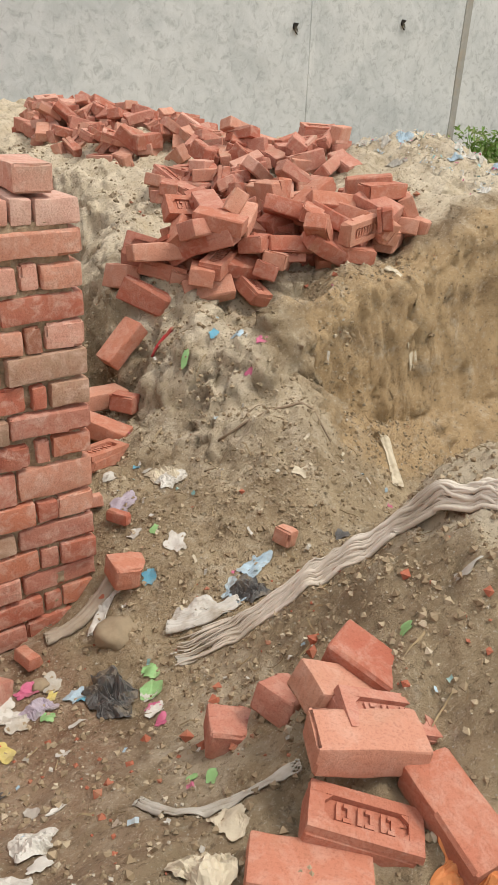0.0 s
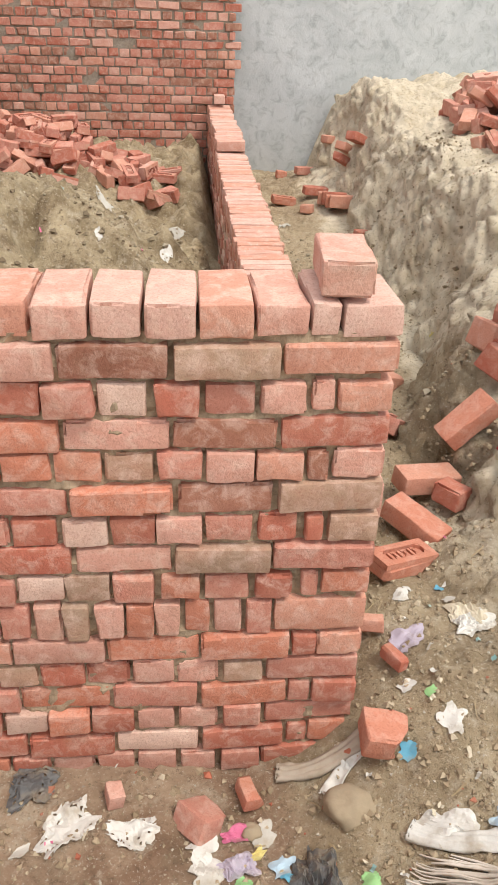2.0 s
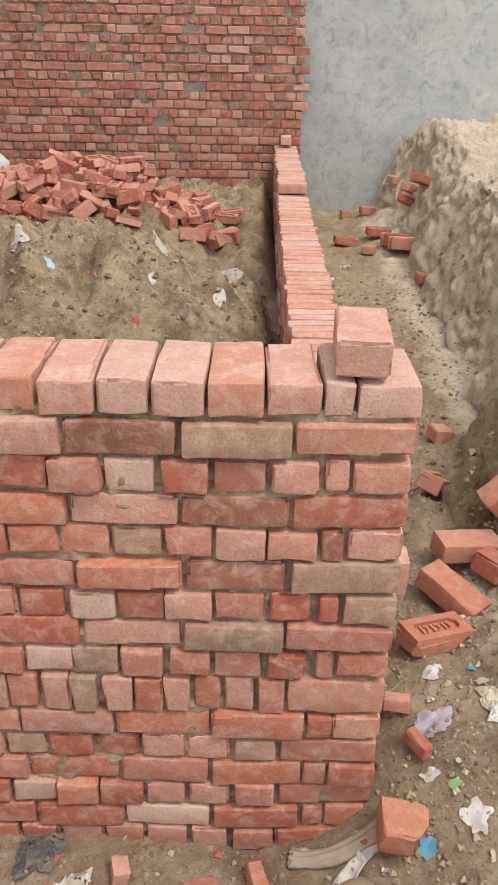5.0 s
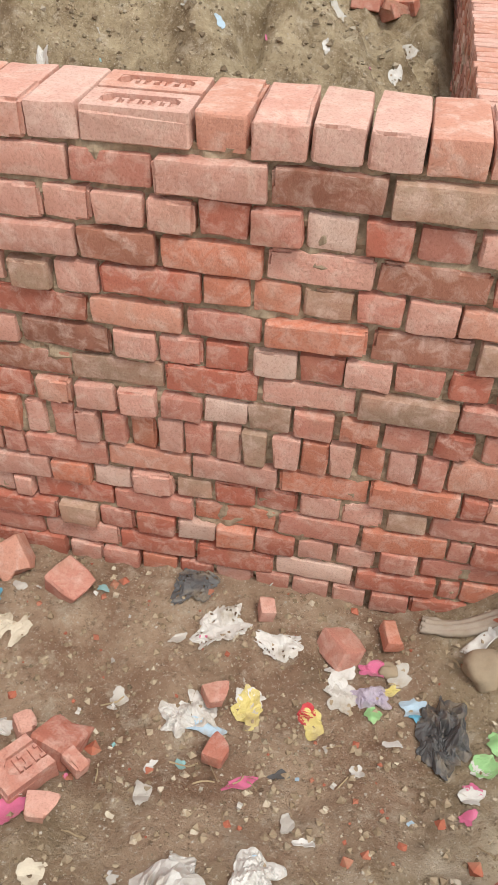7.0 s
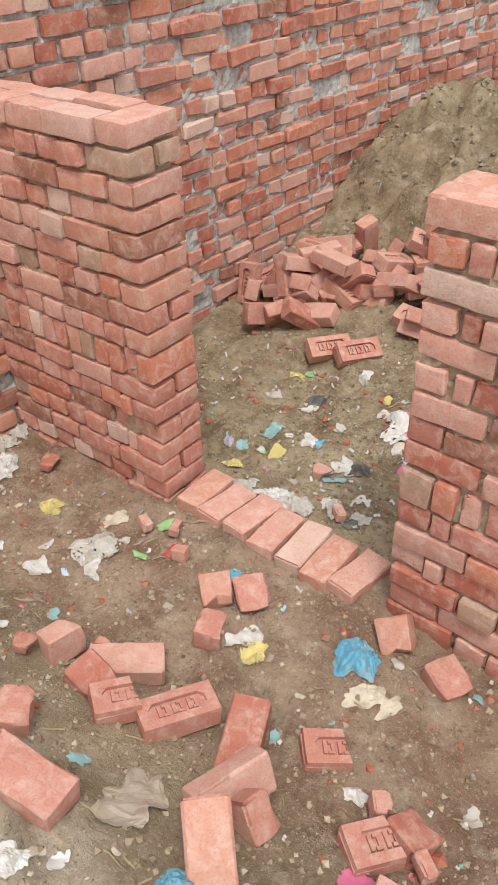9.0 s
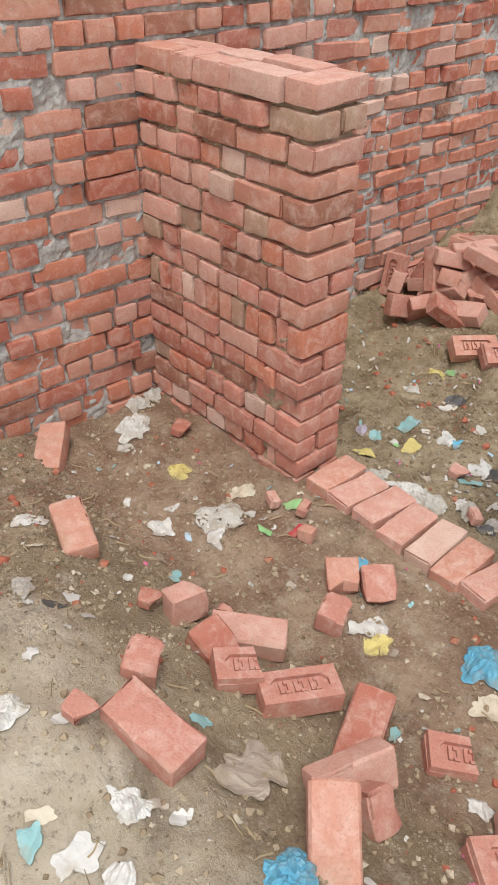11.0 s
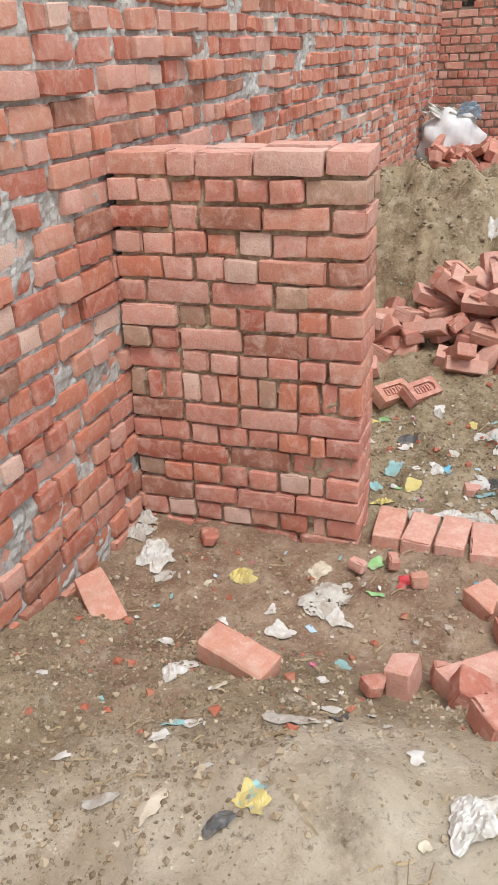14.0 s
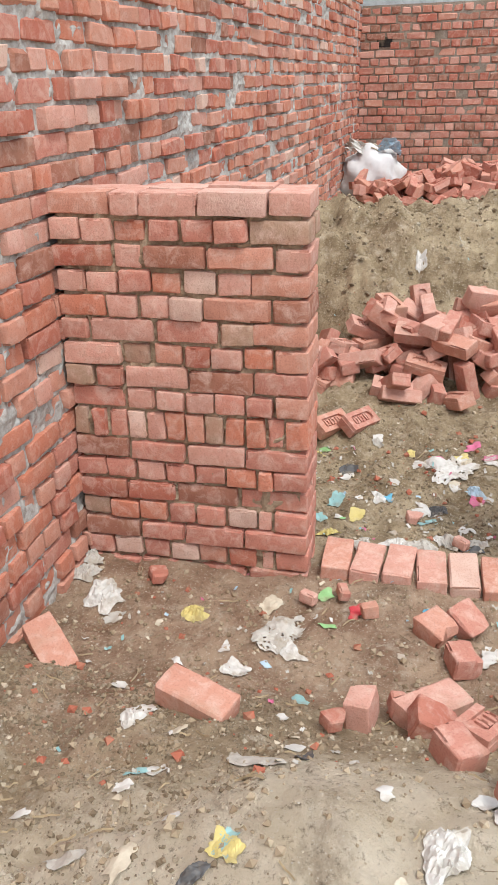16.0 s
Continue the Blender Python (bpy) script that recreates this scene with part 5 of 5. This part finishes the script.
def fibre_bundle(name, label, points, width, material, strands=34):
    """Weathered fibres twisted together, fraying towards both ends."""
    r = random.Random(5)
    pts = [Vector((x, y, float(land(x, y)))) for x, y in points]
    verts, faces, n, m = [], [], 46, 5
    for k in range(strands):
        lane, layer, phase = r.uniform(-0.5, 0.5), r.random(), r.uniform(0, 6)
        r0, s0, s1 = r.uniform(0.003, 0.0075), r.uniform(0, 0.22) ** 1.3, 1 - r.uniform(0, 0.06)
        base = len(verts)
        for j in range(n + 1):
            s_ = (s0 + (s1 - s0) * j / n) * (len(pts) - 1)
            i = min(int(s_), len(pts) - 2)
            f = s_ - i
            p0, p1, p2, p3 = pts[max(i - 1, 0)], pts[i], pts[i + 1], pts[min(i + 2, len(pts) - 1)]
            p = 0.5 * (2 * p1 + (p2 - p0) * f + (2 * p0 - 5 * p1 + 4 * p2 - p3) * f * f + (3 * p1 - p0 - 3 * p2 + p3) * f ** 3)
            d = (p2 - p1).normalized()
            side = Vector((-d.y, d.x, 0)).normalized()
            q = s_ / (len(pts) - 1)
            spread = width * (0.55 + 0.4 * max(0, 0.4 - q))
            sway = lane + 0.18 * math.sin(q * 7 + phase) + 0.1 * noise.noise(Vector((q * 8, k, 0)))
            c = p + side * sway * spread
            c.z = max(float(land(c.x, c.y)), p.z - 0.02) + 0.008 + 0.05 * max(0, 1 - (2.1 * sway) ** 2) * layer * min(1, 3 * q + 0.2)
            rad = r0 * (0.35 + 0.65 * min(1, 5 * j / n, 7 * (1 - j / n) + 0.3))
            up = d.cross(side)
            for a in range(m):
                t = 2 * math.pi * a / m
                verts.append(c + side * rad * math.cos(t) + up * rad * math.sin(t))
        for j in range(n):
            for a in range(m):
                b = (a + 1) % m
                faces.append([base + j * m + a, base + j * m + b, base + (j + 1) * m + b, base + (j + 1) * m + a])
    return tagged(mesh_object(name, verts, faces, material, None, "", True), label, "rag", kind="stuff")


# a bundle of dry grey fibres over the ridge, not woven cloth
fibre_bundle("twisted_cloth", "long twisted bundle of pale grey fibres draped over the soil ridge",
             [(0.08, -0.4), (0.23, -0.51), (0.35, -0.6), (0.46, -0.68), (0.55, -0.76), (0.6, -0.86), (0.62, -0.98), (0.66, -1.12)], 0.13, plain_material("weathered_fibre", (0.72, 0.66, 0.58), 0.9, 0.3, 9), 60)
ribbon("cloth_strip", "white and pale blue plastic strip lying across the soil", [(0.1, -0.3, 0), (0.18, -0.36, 0), (0.3, -0.4, 0)], 0.06, "white", 0.009, 4, 0.3)
ribbon("rag", "dirty brown rag against the foot of the wall corner", [(0.09, -0.04, 0), (0.0, -0.06, 0), (-0.1, -0.07, 0), (-0.2, -0.05, 0)], 0.06, "rag", 0.012, 3, 0.3)
ribbon("rag", "dirty white rag at the foot of the wall corner", [(0.06, -0.07, 0.2), (-0.02, -0.1, 0), (-0.08, -0.16, 0)], 0.045, "white", 0.012, 3, 0.35)
ribbon("rag", "thin dirty strip of torn sacking half buried in the soil", [(-0.3, -0.88, 0), (-0.27, -1.0, 0), (-0.18, -1.08, 0), (-0.05, -1.13, 0)], 0.03, "grey", 0.006, 3, 0.4)
ribbon("rag", "pale torn rag hanging down the earth bank", [(1.72, 0.55, 0), (1.74, 0.44, 0), (1.76, 0.34, 0)], 0.05, "cream", 0.008, 2, 0.3)
ribbon("rag", "pale torn rag hanging into the pit", [(1.5, 0.22, 0), (1.45, 0.1, 0), (1.36, -0.03, 0)], 0.05, "cream", 0.008, 2, 0.3)


def stick(name, label, a, b, r0, r1, material, bend=0.02, category="stick"):
    """A thin crooked twig or stalk lying between two places on the ground."""
    verts, faces, n, m = [], [], 9, 6
    for j in range(n + 1):
        f = j / n
        x, y = a[0] + (b[0] - a[0]) * f, a[1] + (b[1] - a[1]) * f
        off = bend * math.sin(f * 5 + a[0] * 7)
        x, y = x + off, y + off * 0.6
        r = r0 + (r1 - r0) * f
        z = float(land(x, y)) + r * 0.8
        for k in range(m):
            t = 2 * math.pi * k / m
            verts.append((x + r * math.cos(t) * (b[1] - a[1] > 0 or 1), y + r * 0.3 * math.cos(t), z + r * math.sin(t)))
    for j in range(n):
        for k in range(m):
            faces.append([j * m + k, j * m + (k + 1) % m, (j + 1) * m + (k + 1) % m, (j + 1) * m + k])
    faces += [list(range(m))[::-1], [n * m + k for k in range(m)]]
    return tagged(mesh_object(name, verts, faces, material, None, "", True), label, category)


stick("red_stick", "short red plastic stick lying on the soil", (0.62, 0.74), (0.72, 0.76), 0.009, 0.012, FILM["red"], 0.006)
stick("root", "thin brown root across the earth slope", (0.62, 0.2), (0.98, 0.0), 0.008, 0.004, M_WOOD, 0.03)
stick("root", "thin brown root across the earth slope", (0.5, 0.12), (0.75, 0.17), 0.005, 0.003, M_WOOD, 0.03)
stick("twig", "short grey twig half in the dirt", (0.25, 1.4), (0.42, 1.5), 0.018, 0.012, M_WOOD, 0.02)

def rock(x, y, size, material, label, name="stone"):
    bm = bmesh.new()
    bmesh.ops.create_icosphere(bm, subdivisions=3, radius=1.0)
    off = Vector((x * 7, y * 5, 0))
    for v in bm.verts:
        k = 1 + 0.35 * noise.noise(v.co * 1.4 + off) + 0.16 * noise.noise(v.co * 4 + off)
        v.co = Vector((v.co.x * size * 0.5 * k, v.co.y * size * 0.42 * k, v.co.z * size * 0.34 * k))
        v.co += v.co.normalized() * size * 0.05 * noise.noise(v.co * (14 / size) * 0.3 + off)
    me = bpy.data.meshes.new(name)
    bm.to_mesh(me)
    bm.free()
    me.polygons.foreach_set("use_smooth", [True] * len(me.polygons))
    me.materials.append(material)
    ob = new(name, me)
    ob.location = (x, y, float(land(x, y)) + size * 0.06)
    return tagged(ob, label, "stone")


rock(-0.02, -0.2, 0.14, M_STONE, "large lump of hardened earth by the wall corner", "earth_lump")
rock(-0.28, -0.2, 0.055, M_STONE, "small round pale stone on the dirt")
rock(0.2, 2.2, 0.1, M_STONE, "pale lump of dry earth on the alley floor", "earth_lump")

# ---- sack of waste by the back wall ----
def waste_sack(x, y, z):
    sack = tagged(new("waste_sack"), "bulging white woven sack with printed lettering, stuffed with torn plastic", "sack")
    sack.location = (x, y, z)
    sack.scale = (1.08, 1.0, 1.1)
    bm = bmesh.new()
    bmesh.ops.create_icosphere(bm, subdivisions=4, radius=1.0)
    for v in bm.verts:
        p = v.co.copy()
        k = 1 + 0.22 * noise.noise(p * 2.2) + 0.08 * noise.noise(p * 7)
        v.co = Vector((p.x * 0.3 * k, p.y * 0.24 * k, max(p.z, -0.75) * 0.3 * k + 0.22))
        if p.z > 0.5:
            v.co.x *= 1.05
    body = part("body", bm, plain_material("white_sacking", (0.68, 0.69, 0.69), 0.6, 0.25, 4), sack, "bulging white woven plastic")
    body.data.polygons.foreach_set("use_smooth", [True] * len(body.data.polygons))
    for k in range(3):
        bm = bmesh.new()
        bmesh.ops.create_grid(bm, x_segments=9, y_segments=9, size=0.5)
        for v in bm.verts:
            p = v.co.copy()
            v.co = Vector((p.x * 0.22, p.y * 0.1, 0.2 * (0.5 - abs(p.x)) + 0.1 * noise.noise(p * 4 + Vector((k * 9, 0, 0)))))
        bmesh.ops.transform(bm, matrix=pose((k - 1) * 0.17, (-0.05, 0.02, -0.03)[k], 0.5 - 0.04 * (k == 1), 60, 10 * k, 25 * (k - 1)), verts=bm.verts)
        part("torn_plastic", bm, FILM[("white", "cream", "paleblue")[k]], sack, ("torn white film", "torn cream film", "torn pale blue film")[k])
    for k in range(7):
        bm = bmesh.new()
        bmesh.ops.create_cube(bm, size=1.0, matrix=pose(-0.12 + 0.04 * k, -0.262 + 0.004 * abs(k - 3), 0.2, 8, 0, 0) @ Matrix.Diagonal((0.024, 0.006, 0.05, 1)))
        part("print_bar", bm, FILM["grey"], sack, "grey printed letter bar")


waste_sack(-3.03, 6.3, 0.5)

# ---- weeds along the boundary wall ----
def weed(x, y, size, seed):
    r = random.Random(seed)
    verts, faces = [], []
    for _ in range(140):
        a, h, d = r.uniform(0, 6.28), r.uniform(0.05, 1) * size, r.random() * size * 0.8
        c = Vector((math.cos(a) * d, math.sin(a) * d, h))
        t = Euler((r.uniform(-1, 1), r.uniform(-1, 1), a)).to_matrix()
        n = len(verts)
        w = r.uniform(0.02, 0.05)
        for p in ((-1.6, 0, 0), (0, -0.7, 0.25), (1.6, 0, 0), (0, 0.7, 0.25)):
            verts.append(c + t @ (Vector(p) * w))
        faces += [[n, n + 1, n + 2], [n, n + 2, n + 3]]
    ob = tagged(new("weed"), "low green weed growing at the foot of the wall", "plant", "weeds by the boundary wall")
    ob.location = (x, y, float(land(x, y)))
    mesh_object("leaves", verts, faces, M_LEAF, ob)
    for k in range(5):
        a = k * 1.25
        bm = bmesh.new()
        bmesh.ops.create_cone(bm, cap_ends=True, segments=6, radius1=0.008, radius2=0.004, depth=size)
        bmesh.ops.transform(bm, matrix=pose(math.cos(a) * 0.06, math.sin(a) * 0.06, size * 0.42, 15 * math.sin(a), 15 * math.cos(a), 0), verts=bm.verts)
        part("stem", bm, M_LEAF, ob)


for k in range(8):
    weed(9.0 + k * 0.3 + rng.uniform(-0.1, 0.1), 6.6 - 0.1 * k + rng.uniform(-0.3, 0.3), 0.3 + 0.25 * rng.random(), 100 + k)
weed(7.6, 6.9, 0.22, 140)
weed(7.9, 6.8, 0.16, 141)

# ---- what nobody could count: clods, chips, straw, rubbish ----
def scatter(name, label, material, spots, lo, hi, seed, flat=0.7, category="rubble"):
    """Small angular bits, joined; spots: x0, x1, y0, y1, count."""
    r = random.Random(seed)
    verts, faces, xs, ys = [], [], [], []
    for x0, x1, y0, y1, n in spots:
        for _ in range(n):
            xs.append(r.uniform(x0, x1))
            ys.append(r.uniform(y0, y1))
    zs = land(np.array(xs), np.array(ys))
    for x, y, z in zip(xs, ys, zs):
        if (-1.56 < x < 0.03 and -0.02 < y < 0.24) or (x < -2.42 and -0.12 < y < 0.18) or x < -3.33:
            continue
        if r.random() < 1.1 * float(hump(x, y, -1.85, -1.78, 0.75, 0.55)):
            continue
        s = lo + (hi - lo) * r.random() ** 3.5
        n = len(verts)
        t = Euler((r.uniform(0, 6), r.uniform(0, 6), r.uniform(0, 6))).to_matrix()
        for p in ((1, 0, 0), (-1, 0, 0), (0, 1, 0), (0, -1, 0), (0, 0, 1), (0, 0, -1)):
            q = t @ Vector(p)
            q *= s * r.uniform(0.8, 1.15)
            verts.append((x + q.x, y + q.y, float(z) + q.z * flat + s * 0.2))
        faces += [[n + i for i in q] for q in ((0, 2, 4), (2, 1, 4), (1, 3, 4), (3, 0, 4), (2, 0, 5), (1, 2, 5), (3, 1, 5), (0, 3, 5))]
    return tagged(mesh_object(name, verts, faces, material), label, category, kind="stuff")


ALL = [(-3.3, 0.8, -2.0, 0.0, 11000), (0.0, 1.9, -1.2, 1.0, 8500), (-3.3, -0.2, 0.25, 4.3, 9000), (0.1, 2.6, 1.0, 5.0, 5000), (-3.3, -0.2, 4.3, 7.2, 900)]
scatter("clods", "crumbs and clods of dry sandy soil", M_CLOD, ALL, 0.003, 0.014, 5, 0.9)
scatter("earth_lumps", "broken lumps of dug earth", M_DUG, [(-3.3, -0.25, 1.5, 4.5, 3400), (0.2, 1.6, 1.1, 5.0, 900)], 0.005, 0.026, 15, 0.75)
scatter("earth_crumbs", "small crumbs of dug earth", M_DUG, [(-3.3, -2.3, -1.7, -0.7, 3200), (0.2, 2.4, -0.6, 1.1, 1600), (-2.4, 0.4, -1.3, -0.4, 500), (-2.6, -1.5, 0.22, 1.4, 1600)], 0.003, 0.012, 16, 0.85)
scatter("pebbles", "pale grit and small stones", plain_material("pale_grit", (0.5, 0.45, 0.37), 0.9, 0.3, 20), [(a, b, c, d, n // 3) for a, b, c, d, n in ALL], 0.0015, 0.006, 6)
scatter("brick_chips", "small chips of broken red brick", M_CHIP, [(-3.2, 0.6, -1.3, 0.0, 260), (-3.2, -1.4, 0.3, 2.2, 380), (0.1, 2.6, 0.2, 3.5, 160), (-0.4, 0.6, -1.4, -0.6, 60)], 0.004, 0.024, 7)


def slivers(name, label, material, spots, length, width, seed, category="litter"):
    r = random.Random(seed)
    verts, faces = [], []
    for x0, x1, y0, y1, n in spots:
        for _ in range(n):
            x, y, a, l = r.uniform(x0, x1), r.uniform(y0, y1), r.uniform(0, 6.28), length * r.uniform(0.4, 1.2)
            k, bend = len(verts), r.uniform(-0.4, 0.4)
            for j in range(4):
                f = j / 3 - 0.5
                px, py = x + math.cos(a + bend * f) * f * l, y + math.sin(a + bend * f) * f * l
                if (-1.56 < px < 0.03 and -0.03 < py < 0.24) or (px < -2.4 and -0.13 < py < 0.18) or px < -3.32:
                    px, py = x + 0.001 * j, y
                z = float(land(px, py)) + 0.004 + 0.01 * r.random()
                w = width * r.uniform(0.6, 1.3)
                verts += [(px - math.sin(a) * w, py + math.cos(a) * w, z), (px + math.sin(a) * w, py - math.cos(a) * w, z + 0.004)]
                if j:
                    q = k + 2 * j
                    faces.append([q - 2, q - 1, q + 1, q])
    return tagged(mesh_object(name, verts, faces, material), label, category, kind="stuff")


slivers("straw", "dry straw stalks and fibres strewn over the dirt", M_STRAW, [(-3.2, 0.7, -1.6, 0.0, 330), (0.1, 1.6, -0.8, 1.2, 150), (-3.2, -1.5, 0.3, 1.5, 90)], 0.06, 0.0012, 8)
for hue, seed in (("white", 21), ("grey", 22), ("paleblue", 23), ("cream", 24), ("pink", 25), ("teal", 26)):
    n = 1 if hue in ("pink", "teal", "paleblue") else 3
    slivers("litter_scraps", "tiny torn %s scraps of plastic on the ground" % hue, FILM[hue],
            [(-3.2, 0.3, -1.3, 0.0, 14 * n), (-3.2, -1.4, 0.25, 1.2, 16 * n), (0.1, 1.4, -0.8, 0.8, 6 * n), (2.6, 3.9, 0.8, 2.4, 110 * n), (-3.2, -0.3, 1.2, 4.0, 5 * n)], 0.022, 0.005, seed)
